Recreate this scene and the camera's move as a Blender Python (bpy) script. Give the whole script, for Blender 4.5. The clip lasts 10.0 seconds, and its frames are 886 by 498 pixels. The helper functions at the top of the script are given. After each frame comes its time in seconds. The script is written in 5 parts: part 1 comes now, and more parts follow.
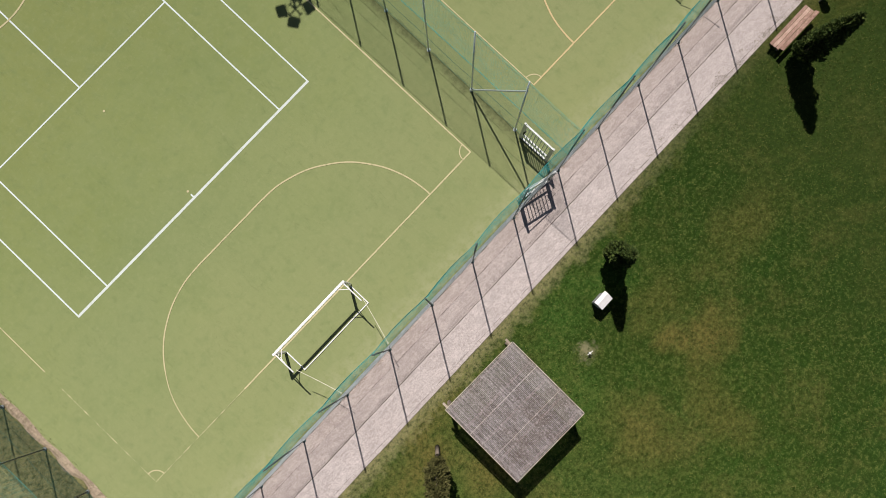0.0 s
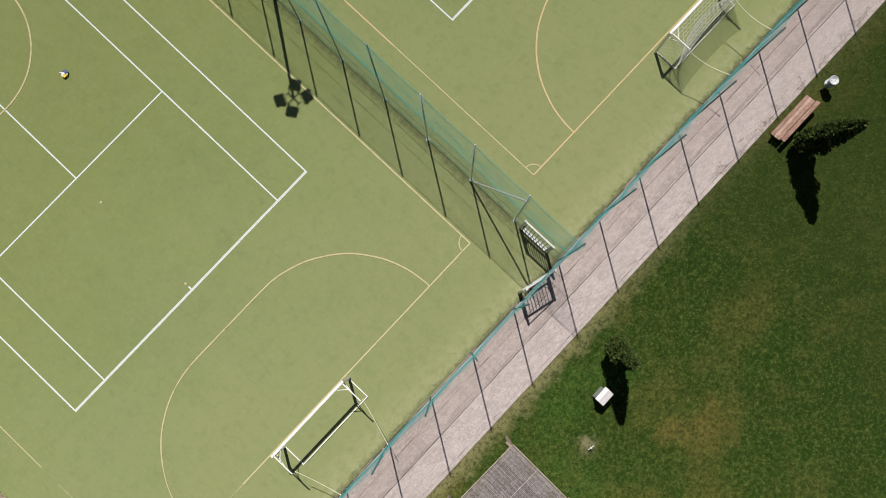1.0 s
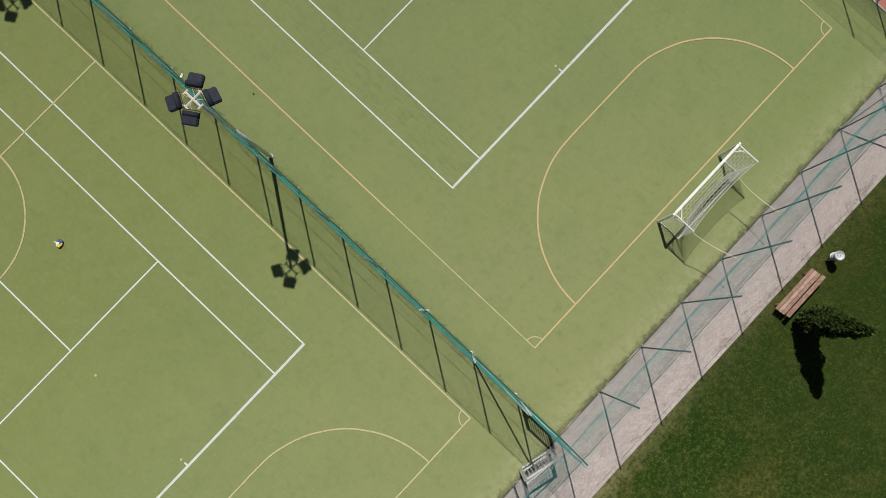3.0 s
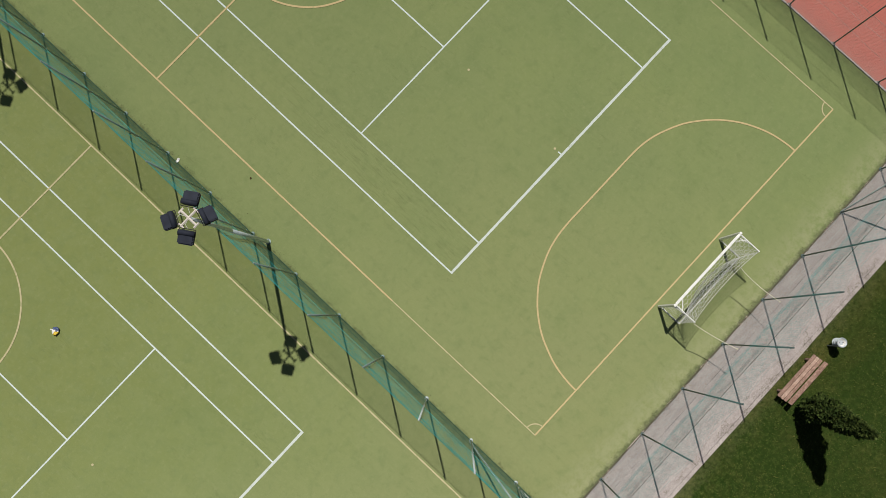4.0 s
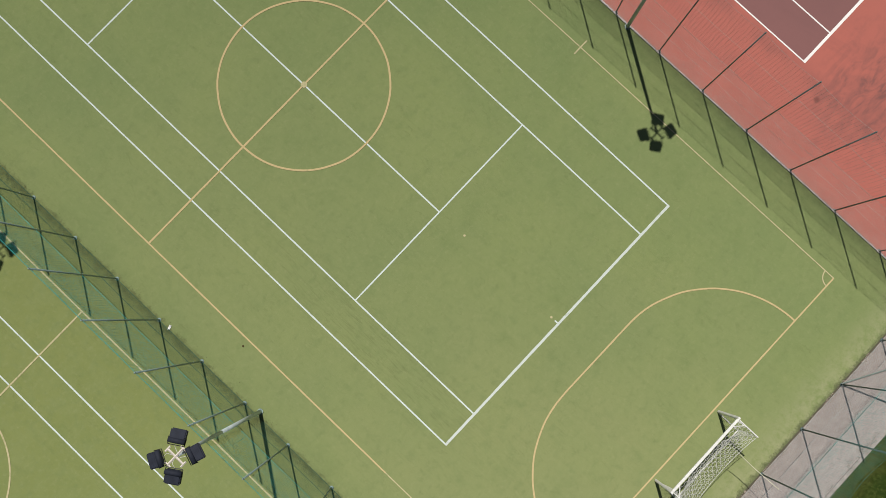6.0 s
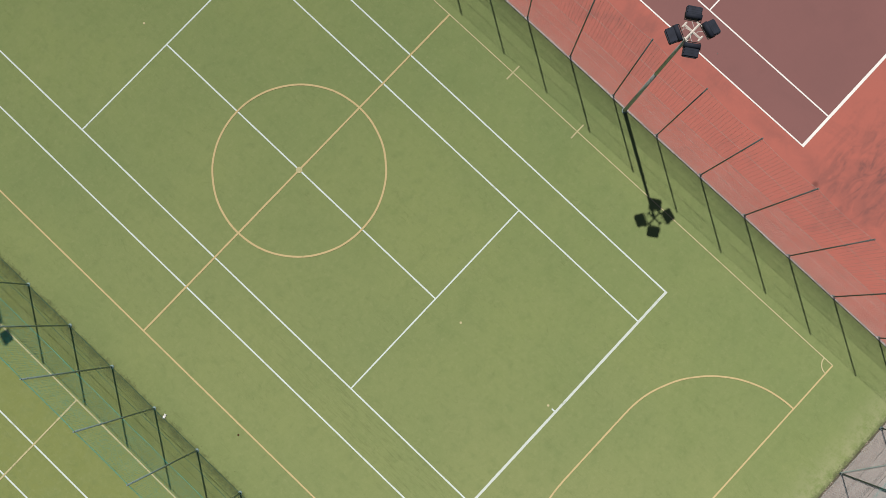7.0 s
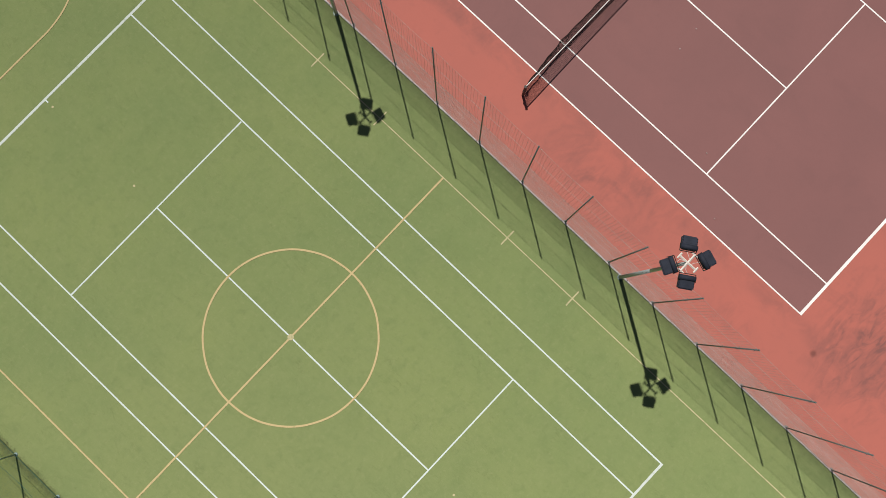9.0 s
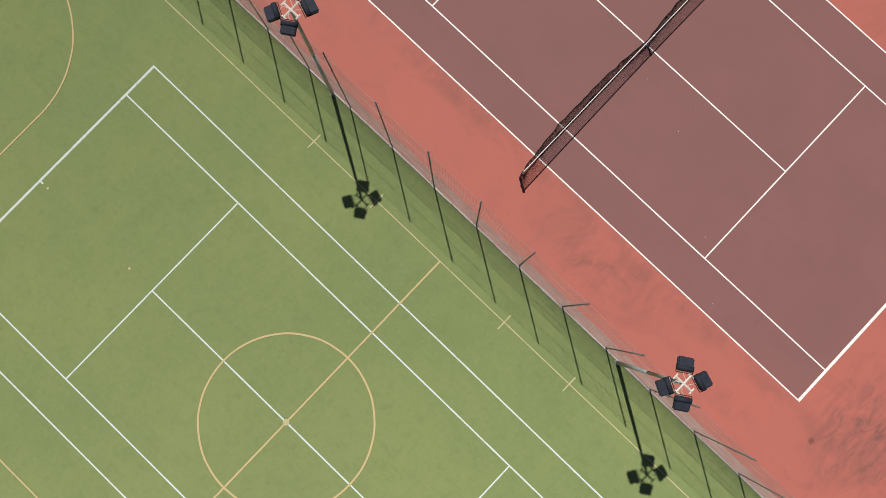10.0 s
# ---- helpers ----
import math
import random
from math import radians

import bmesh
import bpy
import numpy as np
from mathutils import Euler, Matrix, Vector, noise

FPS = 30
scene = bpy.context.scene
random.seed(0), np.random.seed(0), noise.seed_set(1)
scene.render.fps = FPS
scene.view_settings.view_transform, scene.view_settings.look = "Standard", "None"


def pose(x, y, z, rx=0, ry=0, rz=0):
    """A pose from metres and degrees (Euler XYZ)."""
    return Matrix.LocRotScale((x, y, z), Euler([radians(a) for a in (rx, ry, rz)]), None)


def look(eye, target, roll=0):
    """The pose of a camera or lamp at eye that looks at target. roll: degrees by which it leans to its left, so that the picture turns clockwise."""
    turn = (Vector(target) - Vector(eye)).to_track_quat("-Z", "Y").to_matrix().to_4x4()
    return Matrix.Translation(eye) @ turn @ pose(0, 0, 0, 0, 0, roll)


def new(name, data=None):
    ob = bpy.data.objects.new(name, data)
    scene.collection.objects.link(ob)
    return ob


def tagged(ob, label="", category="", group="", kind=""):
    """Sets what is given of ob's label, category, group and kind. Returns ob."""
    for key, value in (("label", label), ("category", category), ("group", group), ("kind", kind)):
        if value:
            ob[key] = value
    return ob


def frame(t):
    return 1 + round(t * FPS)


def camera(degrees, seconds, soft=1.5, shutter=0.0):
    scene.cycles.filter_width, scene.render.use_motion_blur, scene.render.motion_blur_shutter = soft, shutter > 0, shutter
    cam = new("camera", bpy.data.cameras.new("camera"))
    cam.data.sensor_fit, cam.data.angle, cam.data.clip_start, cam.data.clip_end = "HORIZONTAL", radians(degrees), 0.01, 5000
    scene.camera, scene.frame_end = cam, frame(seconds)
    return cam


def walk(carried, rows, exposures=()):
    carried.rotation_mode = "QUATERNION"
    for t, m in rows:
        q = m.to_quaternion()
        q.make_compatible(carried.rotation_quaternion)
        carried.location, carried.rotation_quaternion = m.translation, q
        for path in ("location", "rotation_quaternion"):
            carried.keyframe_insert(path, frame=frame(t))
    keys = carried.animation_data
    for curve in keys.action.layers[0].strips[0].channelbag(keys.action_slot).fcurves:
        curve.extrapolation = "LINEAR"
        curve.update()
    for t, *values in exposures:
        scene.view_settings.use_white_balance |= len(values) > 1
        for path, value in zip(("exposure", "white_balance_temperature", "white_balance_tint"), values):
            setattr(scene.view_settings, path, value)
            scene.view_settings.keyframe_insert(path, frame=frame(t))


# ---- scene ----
cam = camera(54.49, 10.0, soft=0.85)
PATH = [
    (0, (-6.205, -0.675, 28.709), (-6.0934, -0.5652, 26.7156), -1.18),
    (0.5, (-5.117, 0.394, 28.732), (-5.0008, 0.5024, 26.7388), 0.05),
    (1, (-4.036, 1.430, 28.757), (-3.9184, 1.5398, 26.7640), 0.21),
    (1.5, (-2.973, 2.427, 28.782), (-2.8535, 2.5382, 26.7883), 0.14),
    (2, (-1.921, 3.404, 28.797), (-1.8010, 3.5159, 26.8039), 0.16),
    (2.5, (-0.883, 4.394, 28.801), (-0.7630, 4.5056, 26.8082), 0.48),
    (4, (2.257, 7.297, 28.828), (2.3784, 7.4103, 26.8351), 0.09),
    (4.5, (3.323, 8.235, 28.826), (3.4450, 8.3508, 26.8334), -0.17),
    (5, (4.354, 9.168, 28.859), (4.4782, 9.2859, 26.8663), -0.07),
    (5.5, (5.426, 10.093, 28.890), (5.5464, 10.2081, 26.8970), -0.28),
    (7, (8.824, 12.840, 29.009), (8.9393, 12.9635, 27.0162), -3.63),
    (7.5, (9.926, 13.755, 29.039), (10.0349, 13.8762, 27.0460), -4.83),
    (8, (10.989, 14.692, 29.053), (11.1042, 14.8176, 27.0598), -4.07),
    (8.5, (12.027, 15.627, 29.086), (12.1396, 15.7486, 27.0926), -3.69),
    (9, (13.084, 16.569, 29.121), (13.2015, 16.6937, 27.1283), -3.25),
    (9.5, (14.194, 17.531, 29.175), (14.3040, 17.6496, 27.1818), -3.86),
    (10, (15.369, 18.503, 29.223), (15.4775, 18.6243, 27.2292), -4.59),
]
walk(cam, [(t, look(eye, target, roll)) for t, eye, target, roll in PATH],
     [(0, 0.24, 6500, 15), (1, 0.15, 6500, 14), (2.5, -0.05, 6500, 11), (4.5, -0.12, 6500, 10), (5.5, -0.11, 6500, 10), (7.5, -0.06, 6500, 10), (10, -0.02, 6500, 10)])


# ---- light ----
SUN = Vector((0.236, 0.384, 1.0)).normalized()      # towards the sun
sun_data = bpy.data.lights.new("sun", "SUN")
sun_data.energy, sun_data.angle, sun_data.color = 4.45, radians(0.53), (1.0, 0.955, 0.885)
sun = new("sun", sun_data)
sun.matrix_world = look(SUN * 60, (0, 0, 0))
world = bpy.data.worlds.new("sky")
world.use_nodes = True
scene.world = world
sky = world.node_tree.nodes.new("ShaderNodeTexSky")
sky.sky_type, sky.sun_disc = "NISHITA", False
sky.sun_elevation, sky.sun_rotation = math.asin(SUN.z), math.atan2(SUN.x, SUN.y)
back = world.node_tree.nodes["Background"]
back.inputs["Strength"].default_value = 0.028
world.node_tree.links.new(sky.outputs[0], back.inputs["Color"])


# ---- materials ----
def shader(name, rough=0.8, metal=0.0, spec=0.3, matt=0.0):
    """matt: how far the surface throws light back towards the sun, as turf, grass and bare concrete do."""
    m = bpy.data.materials.new(name)
    m.use_nodes = True
    b = m.node_tree.nodes["Principled BSDF"]
    b.inputs["Diffuse Roughness"].default_value = matt
    b.inputs["Roughness"].default_value = rough
    b.inputs["Metallic"].default_value = metal
    b.inputs["Specular IOR Level"].default_value = spec
    return m, m.node_tree, b


def node(tree, kind, **values):
    n = tree.nodes.new(kind)
    for key, value in values.items():
        n.inputs[key].default_value = value
    return n


def place_of(tree, local=False, scale=(1, 1, 1), turn=0.0):
    """World metres, or the object's own."""
    src = tree.nodes.new("ShaderNodeTexCoord").outputs["Object"] if local else tree.nodes.new("ShaderNodeNewGeometry").outputs["Position"]
    m = node(tree, "ShaderNodeMapping", Scale=scale, Rotation=(0, 0, radians(turn)))
    tree.links.new(src, m.inputs["Vector"])
    return m.outputs[0]


def noise_of(tree, vec, scale, detail=4.0, rough=0.55, distortion=0.0):
    n = node(tree, "ShaderNodeTexNoise", Scale=scale, Detail=detail, Roughness=rough, Distortion=distortion)
    tree.links.new(vec, n.inputs["Vector"])
    return n.outputs["Fac"]


def ramp(tree, fac, lo, hi, a=0.0, b=1.0):
    n = node(tree, "ShaderNodeMapRange", **{"From Min": lo, "From Max": hi, "To Min": a, "To Max": b})
    tree.links.new(fac, n.inputs["Value"])
    return n.outputs["Result"]


def calc(tree, op, a, b=0.0):
    n = tree.nodes.new("ShaderNodeMath")
    n.operation = op
    for k, v in enumerate((a, b)):
        if isinstance(v, (int, float)):
            n.inputs[k].default_value = v
        else:
            tree.links.new(v, n.inputs[k])
    return n.outputs[0]


def mix(tree, fac, a, b, way="MIX"):
    n = tree.nodes.new("ShaderNodeMix")
    n.data_type, n.blend_type = "RGBA", way
    for key, v in ((0, fac), (6, a), (7, b)):
        if isinstance(v, (int, float)):
            n.inputs[key].default_value = v
        elif isinstance(v, tuple):
            n.inputs[key].default_value = (*v, 1)
        else:
            tree.links.new(v, n.inputs[key])
    return n.outputs[2]


def bump(tree, bsdf, height, strength=0.3, distance=0.01):
    n = node(tree, "ShaderNodeBump", Strength=strength, Distance=distance)
    tree.links.new(height, n.inputs["Height"])
    tree.links.new(n.outputs[0], bsdf.inputs["Normal"])


def plain(name, colour, rough=0.6, metal=0.0, vary=0.25, scale=6.0, grain=60.0, spec=0.3, dirt=None, local=True, rnd=0.0):
    """A painted or natural surface with stains at one scale and grain at a finer one."""
    m, t, b = shader(name, rough, metal, spec)
    v = place_of(t, local)
    dark = tuple(c * (1 - vary) for c in colour)
    light = tuple(min(1, c * (1 + vary * 0.6)) for c in colour)
    col = mix(t, ramp(t, noise_of(t, v, scale), 0.3, 0.7), dark, light)
    fine = noise_of(t, v, grain, 3)
    col = mix(t, ramp(t, fine, 0.35, 0.65, 0, 0.35), col, dirt or dark)
    if rnd:
        info = t.nodes.new("ShaderNodeObjectInfo")
        col = mix(t, ramp(t, info.outputs["Random"], 0, 1, 0, rnd), col, tuple(c * 0.45 for c in colour))
    t.links.new(col, b.inputs["Base Color"])
    t.links.new(ramp(t, fine, 0.2, 0.8, max(0.05, rough - 0.12), min(1, rough + 0.12)), b.inputs["Roughness"])
    bump(t, b, fine, 0.2, 0.004)
    return m


TURF_A, TURF_B = (0.268, 0.319, 0.13), (0.231, 0.291, 0.122)


def turf_colour(t):
    v = place_of(t)
    sep = t.nodes.new("ShaderNodeSeparateXYZ")
    t.links.new(v, sep.inputs[0])
    col = mix(t, ramp(t, noise_of(t, v, 0.22, 3), 0.35, 0.65), TURF_A, TURF_B)
    drift = calc(t, "ADD", sep.outputs["Y"], ramp(t, noise_of(t, v, 0.35, 4), 0.2, 0.8, -3, 3))
    west = ramp(t, sep.outputs["X"], 0.1, -0.1, 0, 0.65)
    col = mix(t, calc(t, "MULTIPLY", west, ramp(t, drift, 6, 15)), col, (0.252, 0.276, 0.088))
    sandy = calc(t, "MULTIPLY", ramp(t, drift, 11, 3.5), ramp(t, calc(t, "ADD", sep.outputs["X"], calc(t, "SUBTRACT", drift, sep.outputs["Y"])), 4, 14, 0.62, 0.06))
    col = mix(t, sandy, col, (0.312, 0.326, 0.157))
    worn = calc(t, "MULTIPLY", ramp(t, sep.outputs["X"], 0, 1), ramp(t, drift, 28, 18))
    col = mix(t, calc(t, "MULTIPLY", worn, ramp(t, sep.outputs["X"], 6, 13, 0.22, 0)), col, (0.34, 0.345, 0.165))
    cloudy = noise_of(t, v, 2.3, 6, 0.7, 0.6)
    col = mix(t, ramp(t, cloudy, 0.5, 0.72, 0, 0.45), col, (0.189, 0.247, 0.104))
    streak = noise_of(t, place_of(t, scale=(5.0, 0.35, 1), turn=2), 1.6, 4, 0.7, 0.5)
    col = mix(t, ramp(t, streak, 0.45, 0.75, 0, 0.18), col, (0.195, 0.25, 0.101))
    col = mix(t, ramp(t, noise_of(t, v, 1.6, 5, 0.6, 0.4), 0.42, 0.72, 0, 0.35), col, (0.286, 0.325, 0.146))
    col = mix(t, ramp(t, noise_of(t, v, 0.75, 6, 0.65), 0.55, 0.75, 0, 0.4), col, (0.195, 0.254, 0.0975))
    # thin drag marks, in patches
    for scale, turn, width, where in (((2.6, 0.55, 1), 12, 0.016, 0.9), ((2.2, 0.7, 1), -20, 0.012, 1.7)):
        line = calc(t, "ABSOLUTE", calc(t, "SUBTRACT", noise_of(t, place_of(t, scale=scale, turn=turn), 1.5, 3, 0.5, 0.9), 0.5))
        patch = ramp(t, noise_of(t, v, where, 4, 0.6), 0.5, 0.66)
        col = mix(t, calc(t, "MULTIPLY", ramp(t, line, width, 0.0, 0, 0.3), patch), col, (0.124, 0.15, 0.0585))
    blotch = noise_of(t, place_of(t, scale=(1.5, 0.7, 1), turn=20), 5.5, 6, 0.7, 0.6)
    col = mix(t, ramp(t, blotch, 0.55, 0.75, 0, 0.16), col, (0.163, 0.195, 0.078))
    speck = noise_of(t, v, 6.5, 6, 0.78)
    col = mix(t, ramp(t, speck, 0.52, 0.72, 0, 0.42), col, (0.358, 0.377, 0.189))
    col = mix(t, ramp(t, noise_of(t, v, 4.6, 6, 0.76, 0.3), 0.54, 0.74, 0, 0.34), col, (0.169, 0.208, 0.0806))
    fine = noise_of(t, v, 38, 4, 0.75)
    col = mix(t, ramp(t, fine, 0.3, 0.7, 0, 0.3), col, (0.156, 0.208, 0.0715))
    return v, col, fine


def make_turf():
    m, t, b = shader("sand_filled_turf", 0.95, spec=0.1, matt=1.0)
    v, col, fine = turf_colour(t)
    # moss and sand along the path edge; darker ragged bands beside the other fences
    sep = t.nodes.new("ShaderNodeSeparateXYZ")
    t.links.new(t.nodes.new("ShaderNodeNewGeometry").outputs["Position"], sep.inputs[0])
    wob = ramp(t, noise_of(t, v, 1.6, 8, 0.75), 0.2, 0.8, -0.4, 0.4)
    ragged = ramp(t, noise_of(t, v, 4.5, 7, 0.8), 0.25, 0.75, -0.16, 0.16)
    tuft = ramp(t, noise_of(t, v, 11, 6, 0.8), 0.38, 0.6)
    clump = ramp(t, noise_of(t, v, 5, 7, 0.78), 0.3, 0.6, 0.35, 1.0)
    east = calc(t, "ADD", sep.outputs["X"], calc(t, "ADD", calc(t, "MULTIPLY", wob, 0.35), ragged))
    # dark clumpy band, mostly just west of the middle fence
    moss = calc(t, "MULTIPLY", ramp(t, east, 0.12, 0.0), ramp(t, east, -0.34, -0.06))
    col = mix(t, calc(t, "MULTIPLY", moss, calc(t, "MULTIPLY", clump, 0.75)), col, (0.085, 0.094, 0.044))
    east2 = calc(t, "ADD", sep.outputs["X"], calc(t, "ADD", wob, ragged))
    col = mix(t, calc(t, "MULTIPLY", calc(t, "MULTIPLY", ramp(t, east2, 0.8, 0.2, 0, 0.2), ramp(t, east2, -0.1, 0.1)), tuft), col, (0.15, 0.175, 0.075))
    verge = calc(t, "SUBTRACT", 18.24, calc(t, "ADD", sep.outputs["X"], calc(t, "MULTIPLY", ragged, 0.8)))
    col = mix(t, calc(t, "MULTIPLY", ramp(t, verge, 0.28, 0.03, 0, 0.5), clump), col, (0.09, 0.1, 0.05))
    south = calc(t, "ADD", sep.outputs["Y"], wob)
    col = mix(t, calc(t, "MULTIPLY", ramp(t, south, 1.15, 0.4, 0, 0.7), ramp(t, noise_of(t, v, 3.2, 7, 0.78), 0.4, 0.6)), col, (0.36, 0.37, 0.21))
    south2 = calc(t, "ADD", sep.outputs["Y"], calc(t, "ADD", calc(t, "MULTIPLY", wob, 0.25), ragged))
    patchy = calc(t, "ADD", calc(t, "MULTIPLY", ramp(t, noise_of(t, v, 0.8, 5, 0.7), 0.36, 0.56), 0.6), ramp(t, sep.outputs["X"], -2, 5, 0.12, 0.5))
    smear = calc(t, "MULTIPLY", ramp(t, south2, 0.17, 0.0, 0, 0.85), calc(t, "MULTIPLY", patchy, clump))
    col = mix(t, smear, col, (0.1, 0.118, 0.058))
    col = mix(t, calc(t, "MULTIPLY", ramp(t, south2, 0.14, 0.03, 0, 0.8), tuft), col, (0.11, 0.125, 0.06))
    # long scuffs beside the doubles sideline of the eastern court
    dx = calc(t, "ABSOLUTE", calc(t, "SUBTRACT", sep.outputs["X"], 4.35))
    dy = calc(t, "ABSOLUTE", calc(t, "SUBTRACT", sep.outputs["Y"], 12.0))
    zone = calc(t, "MULTIPLY", ramp(t, dx, 1.3, 0.3), ramp(t, dy, 6.5, 2.5))
    rut = noise_of(t, place_of(t, scale=(4.6, 0.4, 1), turn=3), 3.4, 6, 0.7, 0.8)
    col = mix(t, calc(t, "MULTIPLY", zone, ramp(t, rut, 0.5, 0.66, 0, 0.34)), col, (0.125, 0.145, 0.058))
    t.links.new(col, b.inputs["Base Color"])
    bump(t, b, fine, 0.5, 0.012)
    return m


def make_paint(name, colour, worn, at):
    m, t, b = shader(name, 0.8, spec=0.2, matt=1.0)
    v, turf, fine = turf_colour(t)
    col = mix(t, ramp(t, noise_of(t, v, 9, 5, 0.7), 0.3, 0.7, 0, 0.3), colour, tuple(c * 0.72 for c in colour))
    wear = noise_of(t, v, 3.2, 7, 0.75)
    col = mix(t, ramp(t, wear, at, at + 0.12, 0, worn), col, turf)
    t.links.new(col, b.inputs["Base Color"])
    bump(t, b, fine, 0.3, 0.006)
    return m


def near_spot(t, sep, cx, cy, rx, ry, wob):
    """1 inside a ragged oval on the ground, 0 outside it."""
    d = calc(t, "ADD", calc(t, "POWER", calc(t, "DIVIDE", calc(t, "SUBTRACT", sep.outputs["X"], cx), rx), 2), calc(t, "POWER", calc(t, "DIVIDE", calc(t, "SUBTRACT", sep.outputs["Y"], cy), ry), 2))
    return ramp(t, calc(t, "ADD", calc(t, "SQRT", d), wob), 1.15, 0.35)


def make_acrylic(name, a, c, stain, amount):
    m, t, b = shader(name, 0.75, spec=0.25, matt=0.5)
    v = place_of(t)
    sep = t.nodes.new("ShaderNodeSeparateXYZ")
    t.links.new(v, sep.inputs[0])
    col = mix(t, ramp(t, noise_of(t, v, 0.35, 4), 0.3, 0.7), a, c)
    cloud = noise_of(t, place_of(t, scale=(1, 0.55, 1), turn=35), 0.55, 8, 0.68, 0.9)
    col = mix(t, ramp(t, cloud, 0.52, 0.74, 0, amount * 0.7), col, stain)
    if amount > 0.4:
        # brushed, curling smears of dirt, and one worn spot
        curl = noise_of(t, place_of(t, scale=(0.55, 1.7, 1), turn=28), 1.7, 7, 0.66, 1.6)
        broad = noise_of(t, place_of(t, scale=(0.8, 1.1, 1), turn=20), 0.9, 6, 0.62, 1.0)
        wob = ramp(t, noise_of(t, v, 1.1, 6, 0.7), 0.2, 0.8, -0.4, 0.4)
        rx, ry = calc(t, "SUBTRACT", sep.outputs["X"], 18.9), calc(t, "SUBTRACT", sep.outputs["Y"], 15.4)
        ring = calc(t, "SQRT", calc(t, "ADD", calc(t, "MULTIPLY", rx, rx), calc(t, "MULTIPLY", ry, ry)))
        turned = t.nodes.new("ShaderNodeCombineXYZ")
        t.links.new(calc(t, "MULTIPLY", calc(t, "ADD", ring, calc(t, "MULTIPLY", wob, 0.5)), 3.2), turned.inputs[0])
        t.links.new(calc(t, "MULTIPLY", sep.outputs["Y"], 0.35), turned.inputs[1])
        sweep = noise_of(t, turned.outputs[0], 0.75, 5, 0.6, 0.9)
        swept = near_spot(t, sep, 20.2, 16.3, 1.2, 2.8, wob)
        col = mix(t, calc(t, "MULTIPLY", calc(t, "MULTIPLY", swept, ramp(t, broad, 0.36, 0.58, 0.25, 1)), ramp(t, sweep, 0.42, 0.7, 0, 0.62)), col, stain)
        for cx, cy, rx, ry, k in ((20.1, 17.6, 0.8, 1.5, 0.3), (20.2, 15.6, 0.9, 1.9, 0.4), (20.9, 14.2, 0.6, 1.5, 0.4), (22.3, 5.4, 2.6, 2.4, 1.0), (19.8, 9.8, 0.5, 1.3, 0.35), (21.2, 24.0, 0.5, 3.0, 0.3)):
            spot = near_spot(t, sep, cx, cy, rx, ry, wob)
            grime = calc(t, "ADD", ramp(t, curl, 0.44, 0.66, 0, 0.75), ramp(t, broad, 0.4, 0.7, 0, 0.45))
            col = mix(t, calc(t, "MULTIPLY", calc(t, "MULTIPLY", spot, k), grime), col, stain)
        line = calc(t, "ABSOLUTE", calc(t, "SUBTRACT", sep.outputs["X"], 21.2))
        col = mix(t, calc(t, "MULTIPLY", ramp(t, line, 0.5, 0.1, 0, 0.35), ramp(t, broad, 0.4, 0.65)), col, stain)
        kerb = calc(t, "ADD", calc(t, "SUBTRACT", sep.outputs["X"], 18.32), wob)
        col = mix(t, ramp(t, kerb, 0.5, 0.05, 0, 0.3), col, (0.36, 0.2, 0.17))
        worn = near_spot(t, sep, 20.79, 6.95, 0.13, 0.13, calc(t, "MULTIPLY", wob, 0.6))
        col = mix(t, calc(t, "MULTIPLY", worn, 0.8), col, (0.17, 0.06, 0.05))
    spots = noise_of(t, v, 2.6, 6, 0.7, 0.3)
    col = mix(t, ramp(t, spots, 0.56, 0.74, 0, amount * 0.4), col, stain)
    fine = noise_of(t, v, 55, 4, 0.7)
    col = mix(t, ramp(t, fine, 0.35, 0.65, 0, 0.14), col, tuple(x * 0.55 for x in a))
    t.links.new(col, b.inputs["Base Color"])
    bump(t, b, fine, 0.35, 0.004)
    return m


